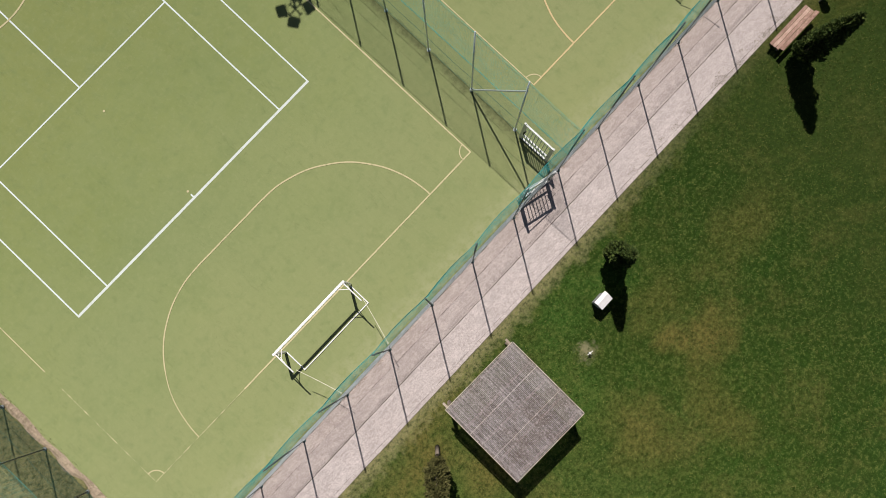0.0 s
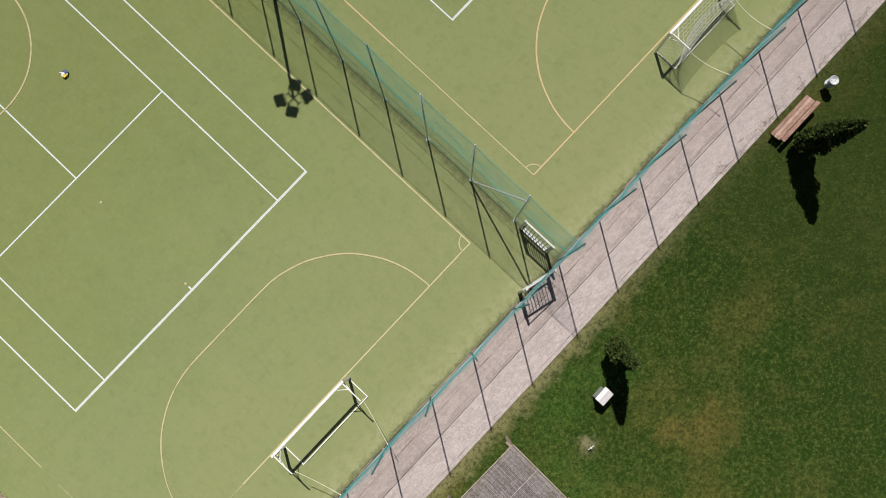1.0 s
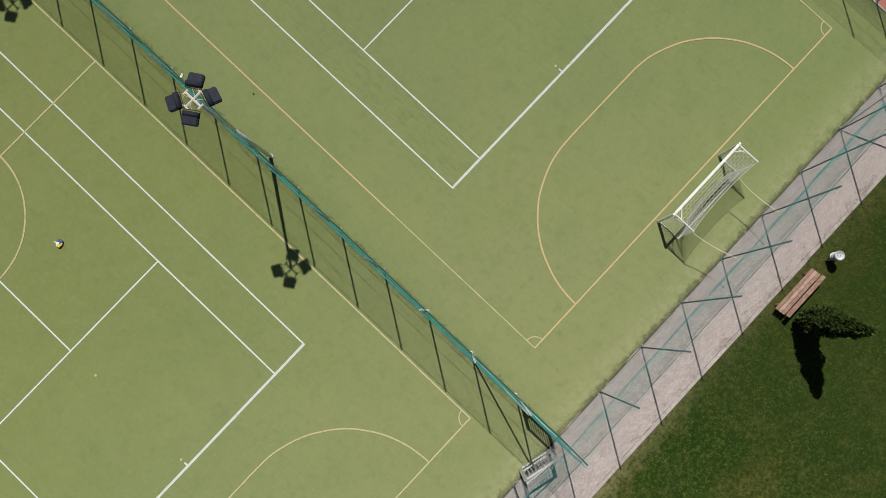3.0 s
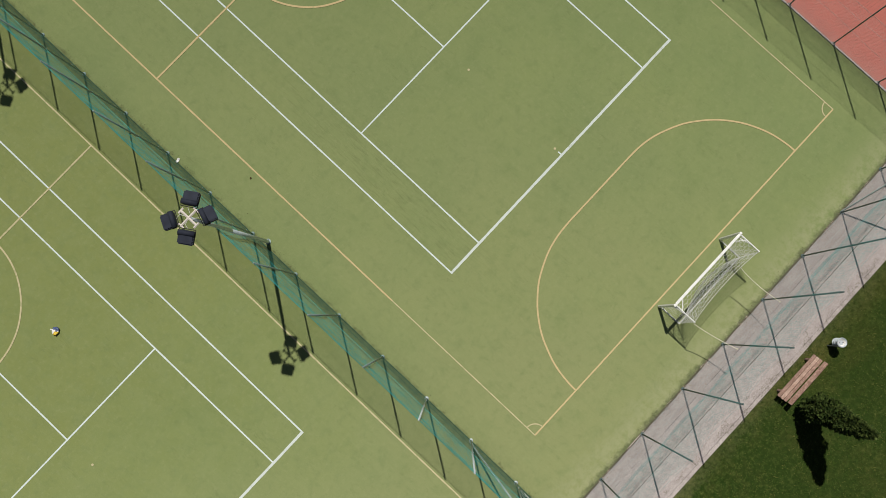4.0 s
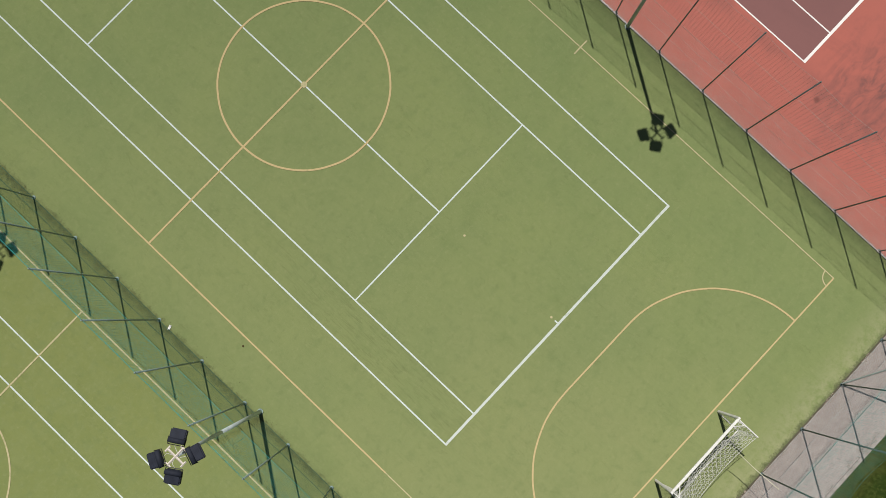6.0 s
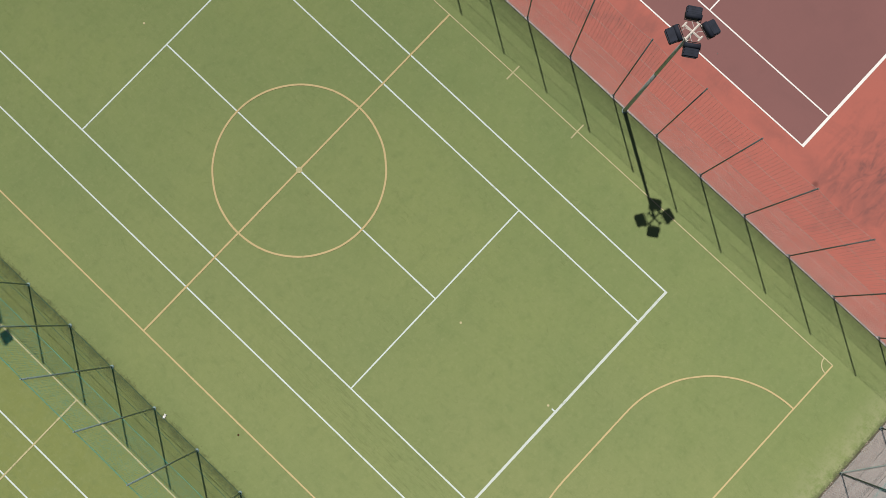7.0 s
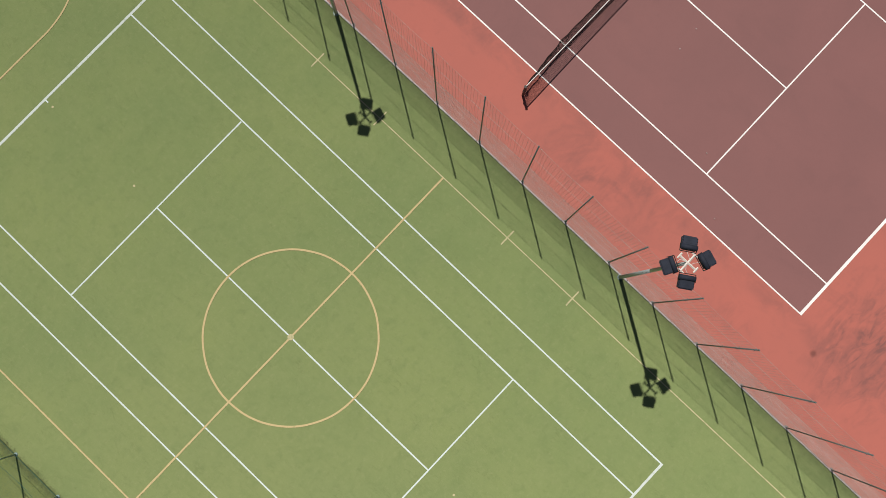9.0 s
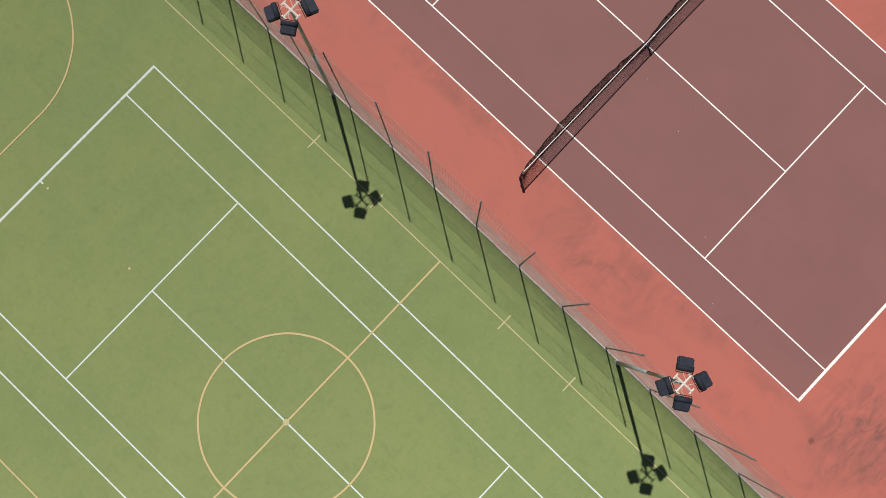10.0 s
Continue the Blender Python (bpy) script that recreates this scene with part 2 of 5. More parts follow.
def grass_colour(t, v):
    sep = t.nodes.new("ShaderNodeSeparateXYZ")
    t.links.new(v, sep.inputs[0])
    col = mix(t, ramp(t, noise_of(t, v, 0.5, 5, 0.62, 0.5), 0.35, 0.65), (0.028, 0.078, 0.01), (0.056, 0.084, 0.015))
    # the eastern lawn is darker and denser, the western one drier
    sway = ramp(t, noise_of(t, v, 0.25, 4, 0.6), 0.2, 0.8, -3, 3)
    across = calc(t, "ADD", sep.outputs["X"], sway)
    col = mix(t, ramp(t, across, -8, 3, 0, 0.74), col, (0.022, 0.05, 0.009))
    east = ramp(t, across, 3, 7, 0, 1)
    col = mix(t, ramp(t, across, -3, -11, 0, 0.55), col, (0.105, 0.13, 0.036))
    dry = calc(t, "ADD", noise_of(t, v, 0.3, 7, 0.66, 0.6), calc(t, "MULTIPLY", noise_of(t, v, 3.1, 6, 0.75), 0.35))
    col = mix(t, ramp(t, dry, 0.7, 0.86, 0, 0.5), col, (0.165, 0.14, 0.042))
    wob = ramp(t, noise_of(t, v, 0.9, 6, 0.7), 0.2, 0.8, -0.55, 0.55)
    for cx, cy, rx, ry, k in ((-0.7, -7.4, 1.3, 1.0, 0.8), (-4.6, -7.9, 1.2, 1.6, 0.5), (-2.2, -9.4, 0.9, 1.8, 0.45), (-1.6, -6.6, 0.7, 0.5, 0.6), (-10.2, -3.6, 1.6, 1.0, 0.8), (-9.2, -5.2, 1.3, 1.0, 0.7), (-8.8, -2.6, 1.6, 0.5, 0.6), (-1.0, -5.6, 1.4, 1.0, 0.35), (3.0, -5.9, 2.2, 0.9, 0.35), (10.9, -3.4, 1.0, 0.5, 0.4), (9.9, -2.6, 0.8, 0.5, 0.8), (8.2, -2.3, 1.4, 0.25, 0.6), (12.5, -2.6, 1.6, 0.5, 0.5)):
        col = mix(t, calc(t, "MULTIPLY", near_spot(t, sep, cx, cy, rx, ry, wob), k * 0.85), col, (0.19, 0.143, 0.042))
    for cx, cy, rx, ry, k in ((-3.2, -3.3, 1.7, 1.0, 0.6), (-5.0, -5.4, 1.0, 2.0, 0.5), (-1.6, -3.9, 0.8, 0.8, 0.5), (-10.6, -4.9, 1.2, 1.2, 0.6), (-21.0, 6.0, 3.0, 9.0, 0.7)):
        col = mix(t, calc(t, "MULTIPLY", near_spot(t, sep, cx, cy, rx, ry, wob), k), col, (0.05, 0.125, 0.02))
    col = mix(t, ramp(t, noise_of(t, v, 1.3, 5, 0.7), 0.5, 0.75, 0, 0.55), col, (0.12, 0.12, 0.032))
    col = mix(t, ramp(t, noise_of(t, v, 2.4, 4, 0.7), 0.52, 0.72, 0, 0.6), col, (0.02, 0.052, 0.01))
    edge = calc(t, "ADD", sep.outputs["Y"], ramp(t, noise_of(t, v, 2.0, 6, 0.75), 0.2, 0.8, -0.5, 0.5))
    col = mix(t, calc(t, "MULTIPLY", ramp(t, edge, -2.8, -2.3, 0, 0.85), ramp(t, across, 5, -1, 0.3, 1)), col, (0.32, 0.295, 0.14))
    grain = noise_of(t, v, 7.5, 5, 0.84)
    col = mix(t, ramp(t, grain, 0.36, 0.55, 0.85, 0), col, (0.012, 0.026, 0.005))
    col = mix(t, ramp(t, grain, 0.54, 0.68, 0, 0.85), col, (0.155, 0.175, 0.045))
    col = mix(t, calc(t, "MULTIPLY", east, 0.5), col, (0.036, 0.055, 0.012))
    return mix(t, 1.0, col, (1.06, 1.03, 1.08), "MULTIPLY")


def make_lawn():
    m, t, b = shader("lawn_soil_and_grass", 0.95, spec=0.03, matt=1.0)
    v = place_of(t)
    col = grass_colour(t, v)
    sep = t.nodes.new("ShaderNodeSeparateXYZ")
    t.links.new(t.nodes.new("ShaderNodeNewGeometry").outputs["Position"], sep.inputs[0])
    # bare earth round the tap
    d = calc(t, "SQRT", calc(t, "ADD", calc(t, "POWER", calc(t, "ADD", sep.outputs["X"], 3.8), 2), calc(t, "POWER", calc(t, "ADD", sep.outputs["Y"], 4.86), 2)))
    d = calc(t, "ADD", d, ramp(t, noise_of(t, v, 5, 5), 0.2, 0.8, -0.25, 0.25))
    col = mix(t, ramp(t, d, 0.42, 0.08, 0, 0.7), col, (0.3, 0.265, 0.16))
    fine = noise_of(t, v, 45, 5, 0.8)
    col = mix(t, ramp(t, fine, 0.3, 0.7, 0, 0.4), col, (0.02, 0.042, 0.008))
    t.links.new(col, b.inputs["Base Color"])
    bump(t, b, fine, 0.8, 0.03)
    return m


def make_blades():
    m, t, b = shader("grass_blades", 0.85, spec=0.04, matt=1.0)
    v = place_of(t)
    col = grass_colour(t, v)
    rnd = t.nodes.new("ShaderNodeNewGeometry").outputs["Random Per Island"]
    col = mix(t, ramp(t, rnd, 0, 1, 0, 0.5), col, (0.062, 0.122, 0.016))
    col = mix(t, ramp(t, rnd, 0.82, 1.0, 0, 0.7), col, (0.21, 0.19, 0.06))
    t.links.new(col, b.inputs["Base Color"])
    return m


def make_leaf(name, a, c):
    m, t, b = shader(name, 0.75, spec=0.15)
    rnd = t.nodes.new("ShaderNodeNewGeometry").outputs["Random Per Island"]
    v = place_of(t)
    col = mix(t, ramp(t, rnd, 0, 1), a, c)
    col = mix(t, ramp(t, noise_of(t, v, 4, 4), 0.45, 0.7, 0, 0.6), col, tuple(x * 0.6 for x in a))
    t.links.new(col, b.inputs["Base Color"])
    return m


def make_concrete(name, a, c, joint=False):
    m, t, b = shader(name, 0.92, spec=0.2)
    v = place_of(t)
    col = mix(t, ramp(t, noise_of(t, v, 0.7, 5), 0.35, 0.65), a, c)
    col = mix(t, ramp(t, noise_of(t, v, 5.5, 7, 0.75), 0.5, 0.72, 0, 0.32), col, tuple(x * 0.6 for x in a))
    col = mix(t, ramp(t, noise_of(t, v, 13, 4, 0.7), 0.54, 0.7, 0, 0.7), col, tuple(min(1, x * 1.25) for x in c))
    if joint:
        drag = noise_of(t, place_of(t, scale=(0.12, 1, 1)), 9.0, 6, 0.75, 0.4)
        col = mix(t, ramp(t, drag, 0.48, 0.68, 0, 0.6), col, tuple(x * 0.62 for x in a))
        drag = noise_of(t, place_of(t, scale=(1, 0.3, 1), turn=12), 14.0, 4, 0.7)
        col = mix(t, ramp(t, drag, 0.52, 0.68, 0, 0.55), col, tuple(min(1, x * 1.22) for x in c))
        sett = node(t, "ShaderNodeTexVoronoi", Scale=11.0, Randomness=0.8)
        t.links.new(place_of(t, scale=(0.6, 1, 1)), sett.inputs["Vector"])
        shade = t.nodes.new("ShaderNodeSeparateColor")
        t.links.new(sett.outputs["Color"], shade.inputs[0])
        col = mix(t, ramp(t, shade.outputs[0], 0, 1, 0, 0.5), col, tuple(x * 0.66 for x in a))
        col = mix(t, ramp(t, shade.outputs[1], 0.6, 1, 0, 0.4), col, tuple(min(1, x * 1.2) for x in c))
        grit = noise_of(t, v, 19, 6, 0.85)
        col = mix(t, ramp(t, grit, 0.5, 0.62, 0, 0.65), col, tuple(x * 0.46 for x in a))
        col = mix(t, ramp(t, grit, 0.47, 0.36, 0, 0.6), col, tuple(min(1, x * 1.42) for x in c))
        # the eastern stretch is dirtier
        sep = t.nodes.new("ShaderNodeSeparateXYZ")
        t.links.new(v, sep.inputs[0])
        far = calc(t, "ADD", sep.outputs["X"], ramp(t, noise_of(t, v, 0.6, 5, 0.7), 0.2, 0.8, -3, 3))
        col = mix(t, ramp(t, far, 3, 13, 0, 0.4), col, tuple(x * 0.6 for x in a))
    fine = noise_of(t, v, 42, 5, 0.8)
    col = mix(t, ramp(t, fine, 0.4, 0.66, 0, 0.6), col, tuple(x * 0.55 for x in c))
    info = t.nodes.new("ShaderNodeObjectInfo")
    col = mix(t, ramp(t, info.outputs["Random"], 0, 1, 0, 0.22), col, tuple(x * 0.7 for x in a))
    t.links.new(col, b.inputs["Base Color"])
    bump(t, b, fine, 0.5, 0.006)
    return m


def make_wood(name, a, c, along=(1, 14, 14), local=True, uneven=0.4, weave=False):
    m, t, b = shader(name, 0.8, spec=0.2)
    v = place_of(t, local, along)
    grain = noise_of(t, v, 4, 6, 0.7, 0.6)
    col = mix(t, ramp(t, grain, 0.3, 0.7), a, c)
    info = t.nodes.new("ShaderNodeObjectInfo")
    col = mix(t, ramp(t, info.outputs["Random"], 0, 1, 0, uneven), col, tuple(x * 0.55 for x in a))
    col = mix(t, ramp(t, noise_of(t, place_of(t), 1.3, 7, 0.72), 0.42, 0.62, 0, 0.75), col, (a[0] * 0.62, a[1] * 0.54, a[2] * 0.48))
    cross = noise_of(t, place_of(t, True, (5, 5, 5)), 3.0, 6, 0.8, 0.4)
    col = mix(t, ramp(t, cross, 0.5, 0.68, 0, 0.6), col, tuple(min(1, x * 1.45) for x in c))
    if weave:
        fleck = noise_of(t, place_of(t, True, (30, 11, 1)), 1.0, 5, 0.8)
        col = mix(t, ramp(t, fleck, 0.52, 0.68, 0, 0.7), col, tuple(x * 0.45 for x in a))
        col = mix(t, ramp(t, fleck, 0.46, 0.32, 0, 0.6), col, tuple(min(1, x * 1.35) for x in c))
    t.links.new(col, b.inputs["Base Color"])
    bump(t, b, grain, 0.4, 0.004)
    return m


TURF = make_turf()
WHITE_LINE = make_paint("white_line_paint", (0.67, 0.735, 0.722), 0.5, 0.58)
BASE_LINE = make_paint("worn_white_line_paint", (0.635, 0.686, 0.654), 0.5, 0.57)
YELLOW_LINE = make_paint("faded_yellow_line_paint", (0.56, 0.51, 0.305), 0.6, 0.53)
BRIGHT_LINE = make_paint("yellow_line_paint", (0.6, 0.49, 0.265), 0.45, 0.57)
FADED_LINE = make_paint("worn_yellow_line_paint", (0.559, 0.521, 0.305), 1.0, 0.42)
COURT_LINE = plain("white_acrylic_line", (0.8, 0.78, 0.76), 0.7, vary=0.1, scale=2, local=False)
RED = make_acrylic("red_acrylic_surface", (0.463, 0.143, 0.11), (0.43, 0.138, 0.108), (0.225, 0.094, 0.084), 0.5)
PURPLE = make_acrylic("brown_red_acrylic_court", (0.255, 0.116, 0.11), (0.232, 0.108, 0.103), (0.185, 0.089, 0.086), 0.4)
LAWN = make_lawn()
BLADES = make_blades()
CONCRETE = make_concrete("worn_paving_concrete", (0.47, 0.402, 0.368), (0.565, 0.49, 0.455), True)
CONCRETE_BROWN = make_concrete("brown_stained_paving_concrete", (0.46, 0.385, 0.345), (0.57, 0.495, 0.455), True)
CONCRETE_LIGHT = make_concrete("pale_paving_concrete", (0.5, 0.436, 0.408), (0.585, 0.522, 0.494), True)
KERB = make_concrete("grey_kerb_concrete", (0.46, 0.425, 0.405), (0.62, 0.58, 0.56))
SOIL = make_concrete("dark_joint_soil", (0.085, 0.08, 0.055), (0.13, 0.12, 0.085))
EARTH = make_concrete("dry_earth", (0.17, 0.13, 0.085), (0.46, 0.37, 0.265), True)
POST = plain("weathered_green_grey_steel", (0.2, 0.29, 0.28), 0.45, 0.1, spec=0.5, dirt=(0.27, 0.33, 0.31))
POST_DARK = plain("dark_slate_steel", (0.085, 0.125, 0.12), 0.5, 0.1, spec=0.4, dirt=(0.15, 0.19, 0.18))
POLE_GREY = plain("pale_galvanised_pole", (0.52, 0.6, 0.61), 0.45, 0.1, spec=0.5)
POLE_DULL = plain("dull_galvanised_pole", (0.36, 0.4, 0.4), 0.5, 0.1, spec=0.4)
POST_GREY = plain("dull_grey_steel", (0.13, 0.155, 0.155), 0.5, 0.1, spec=0.5)
GATE_PAINT = plain("pale_gate_steel", (0.55, 0.58, 0.56), 0.5, 0.2, spec=0.4)
TEAL_NET = plain("teal_green_netting", (0.04, 0.36, 0.335), 0.6, vary=0.3, scale=1.5, local=False)
GREEN_WIRE = plain("green_coated_wire", (0.035, 0.12, 0.085), 0.5, vary=0.3, scale=1.5, local=False)
TEAL_BLUE = plain("blue_green_netting", (0.05, 0.365, 0.35), 0.6, vary=0.3, scale=1.5, local=False)
MESH_GREY = plain("dull_galvanised_wire", (0.43, 0.48, 0.49), 0.6, 0.1, vary=0.3, scale=1.5, local=False)
BROWN_NET = plain("grey_brown_netting", (0.4, 0.34, 0.31), 0.8, vary=0.3, scale=1.5, local=False)
GREY_WIRE = plain("grey_wire", (0.4, 0.35, 0.32), 0.6, 0.1, vary=0.3, scale=1.5, local=False)
WHITE_METAL = plain("white_painted_steel", (0.78, 0.78, 0.75), 0.4, vary=0.12, spec=0.5)
WHITE_CORD = plain("white_net_cord", (0.7, 0.7, 0.66), 0.8, vary=0.2)
ROPE = plain("pale_rope", (0.7, 0.68, 0.52), 0.85, vary=0.25, grain=90)
NAVY = plain("dark_navy_housing", (0.02, 0.024, 0.038), 0.75, 0.0, vary=0.3, spec=0.2, dirt=(0.035, 0.04, 0.052))
CREAM_METAL = plain("cream_painted_steel", (0.72, 0.66, 0.6), 0.5, vary=0.15)
BLACK_NET = plain("black_net_cord", (0.02, 0.013, 0.012), 0.8, vary=0.3)
BLACK = plain("black_steel", (0.02, 0.018, 0.017), 0.5, vary=0.3)
WHITE_TAPE = plain("white_tape", (0.78, 0.76, 0.73), 0.7, vary=0.15)
ROOF_WOOD = make_wood("silvered_roof_boards", (0.175, 0.155, 0.15), (0.34, 0.31, 0.302), (16, 5, 14), uneven=0.8, weave=True)
EDGE_WOOD = make_wood("pale_edge_timber", (0.4, 0.35, 0.27), (0.58, 0.53, 0.43), (14, 2, 14))
BATTEN_WOOD = make_wood("greyed_batten_timber", (0.3, 0.27, 0.24), (0.46, 0.43, 0.39), (14, 2, 14))
POST_WOOD = make_wood("grey_timber", (0.3, 0.25, 0.2), (0.42, 0.36, 0.3), (14, 14, 1))
BENCH_WOOD = make_wood("red_brown_bench_wood", (0.2, 0.115, 0.088), (0.45, 0.31, 0.245))
BENCH_PALE = make_wood("bleached_bench_wood", (0.35, 0.225, 0.175), (0.64, 0.475, 0.385))
BARK = plain("grey_brown_bark", (0.2, 0.165, 0.13), 0.9, vary=0.4, scale=9)
CYPRESS = make_leaf("dark_cypress_foliage", (0.028, 0.055, 0.013), (0.105, 0.14, 0.034))
CYPRESS_DRY = make_leaf("olive_cypress_foliage", (0.06, 0.066, 0.02), (0.15, 0.14, 0.05))
BIN_METAL = plain("pale_galvanised_bin", (0.55, 0.6, 0.63), 0.4, 0.35, vary=0.25, spec=0.5)
BOX_WHITE = plain("white_box_paint", (0.75, 0.74, 0.72), 0.5, vary=0.12)
BOX_PALE = plain("pale_grey_box_paint", (0.42, 0.43, 0.42), 0.5, vary=0.2)
BOX_GREY = plain("dark_grey_box_paint", (0.1, 0.1, 0.1), 0.5, vary=0.2)
MOSS = make_leaf("moss_clumps", (0.15, 0.135, 0.1), (0.31, 0.28, 0.225))
RUBBLE = make_leaf("brown_rubble", (0.2, 0.16, 0.12), (0.62, 0.53, 0.45))
CRUMBS = make_leaf("leaf_crumbs", (0.09, 0.095, 0.04), (0.2, 0.19, 0.09))
PAPER = plain("white_paper", (0.78, 0.78, 0.76), 0.8, vary=0.15)
LEAF_BROWN = plain("brown_leaf", (0.13, 0.07, 0.03), 0.8)
BALL_YELLOW = plain("yellow_ball_panel", (0.7, 0.5, 0.05), 0.5)
BALL_BLUE = plain("blue_ball_panel", (0.06, 0.09, 0.2), 0.5)
BALL_WHITE = plain("white_ball_panel", (0.75, 0.75, 0.72), 0.5)


# ---- mesh helpers ----
def mesh_of(name, bm, material, smooth=False):
    me = bpy.data.meshes.new(name)
    bm.to_mesh(me)
    bm.free()
    me.materials.append(material)
    if smooth:
        for p in me.polygons:
            p.use_smooth = True
    return me


def thing(name, label, category, place=(0, 0, 0), turn=0.0, group="", kind=""):
    ob = new(name)
    ob.empty_display_size = 0.2
    ob.matrix_world = pose(*place, 0, 0, turn)
    return tagged(ob, label, category, group, kind)


def part(name, bm, material, parent, label="", smooth=False, at=None):
    ob = new(name, bm if isinstance(bm, bpy.types.Mesh) else mesh_of(name, bm, material, smooth))
    ob.parent = parent
    if at is not None:
        ob.matrix_basis = at if isinstance(at, Matrix) else Matrix.Translation(at)
    return tagged(ob, label)


def solid(name, bm, material, label, category, kind="", group="", smooth=False):
    return tagged(new(name, mesh_of(name, bm, material, smooth)), label, category, group, kind)


def tube(bm, p, q, r, n=8, r2=None, caps=True):
    p, q = Vector(p), Vector(q)
    axis = q - p
    m = Matrix.Translation((p + q) / 2) @ axis.to_track_quat("Z", "Y").to_matrix().to_4x4()
    bmesh.ops.create_cone(bm, cap_ends=caps, segments=n, radius1=r, radius2=r if r2 is None else r2, depth=axis.length, matrix=m)


def bent(bm, points, r, n=6):
    for a, b in zip(points, points[1:]):
        tube(bm, a, b, r, n)


def block(bm, lo, hi, bevel=0.0, turn=None):
    lo, hi = Vector(lo), Vector(hi)
    made = bmesh.ops.create_cube(bm, size=1, matrix=Matrix.Translation((lo + hi) / 2) @ Matrix.Diagonal((*(hi - lo), 1)))
    if bevel:
        edges = {e for v in made["verts"] for e in v.link_edges}
        bmesh.ops.bevel(bm, geom=list(edges), offset=bevel, segments=2, affect="EDGES")
    return made


def slab(lo, hi, bevel=0.0):
    bm = bmesh.new()
    block(bm, lo, hi, bevel)
    return bm


def raw_mesh(name, verts, faces, material):
    me = bpy.data.meshes.new(name)
    me.from_pydata(verts, [], faces)
    me.materials.append(material)
    return me


# ---- ground ----
bm = bmesh.new()
bmesh.ops.create_grid(bm, x_segments=60, y_segments=60, size=1500)
for v in bm.verts:
    v.co.z = -0.04
solid("ground", bm, LAWN, "mown lawn with dry yellowish patches", "lawn", "structure")

XA, XB, XC, Y0 = -9.08, 9.105, 27.01, 8.18       # middles of the three courts, and their near baseline
MID = Y0 + 11.885
TOP = 40.1


def strip(parent, name, a, b, width, material, z=0.004, edge=0.2):
    """A painted line between two points of the ground, as a thin plate of its own."""
    a, b = Vector((*a, 0)), Vector((*b, 0))
    d = (b - a).normalized()
    bm = bmesh.new()
    side = Vector((-d.y, d.x, 0)) * width / 2
    steps = max(1, int((b - a).length / 0.09))
    rows = []
    for k in range(steps + 1):
        c = a.lerp(b, k / steps)
        w = side * (1 + 0.1 * noise.noise(c * 1.7))
        up, down = (1 + edge * noise.noise(c * 7.3 + Vector((k, 0, 0))) for k in (0, 9))
        rows.append([bm.verts.new(c + w * up + Vector((0, 0, z))), bm.verts.new(c - w * down + Vector((0, 0, z)))])
    for r, s in zip(rows, rows[1:]):
        bm.faces.new((r[0], r[1], s[1], s[0]))
    return part(name, bm, material, parent)


def arc(parent, name, c, r, a0, a1, width, material, z=0.006, extra=()):
    bm = bmesh.new()
    n = max(8, int(abs(a1 - a0) * r / 0.18))
    rows = []
    for k in range(n + 1):
        a = a0 + (a1 - a0) * k / n
        u = Vector((math.cos(a), math.sin(a), 0))
        rr = r + 0.012 * noise.noise(u * r * 1.3 + Vector((c[0], c[1], 0)))
        rows.append([bm.verts.new(Vector((*c, z)) + u * (rr + s * width / 2)) for s in (1, -1)])
    for p, q in zip(rows, rows[1:]):
        bm.faces.new((p[0], p[1], q[1], q[0]))
    return part(name, bm, material, parent)


def dot(parent, c, r, material, z=0.008):
    bm = bmesh.new()
    bmesh.ops.create_circle(bm, cap_ends=True, segments=14, radius=r, matrix=Matrix.Translation((*c, z)))
    return part("spot_marking", bm, material, parent)


def tennis_lines(parent, xm, white, wide=0.085, thin=0.05, base=None, skew=0.0, edge=0.15):
    for y in (Y0, Y0 + 23.77):
        s = 1 if y == Y0 else -1
        strip(parent, "baseline", (xm - 5.51, y), (xm + 5.51 + (skew if s < 0 else 0), y), wide, base or white, 0.005, edge)
        strip(parent, "centre_mark", (xm, y + s * wide / 2), (xm, y + s * (wide / 2 + 0.12)), 0.05, white, 0.005, edge)
    for dx in (-5.485, 5.485, -4.115, 4.115):
        strip(parent, "sideline", (xm + dx, Y0), (xm + dx + (skew if dx > 0 else 0), Y0 + 23.77), thin, white, 0.004, edge)
    for y in (MID - 6.4, MID + 6.4):
        strip(parent, "service_line", (xm - 4.115, y), (xm + 4.115, y), thin, white, 0.006, edge)
    strip(parent, "centre_service_line", (xm, MID - 6.4), (xm, MID + 6.4), thin, white, 0.005, edge)


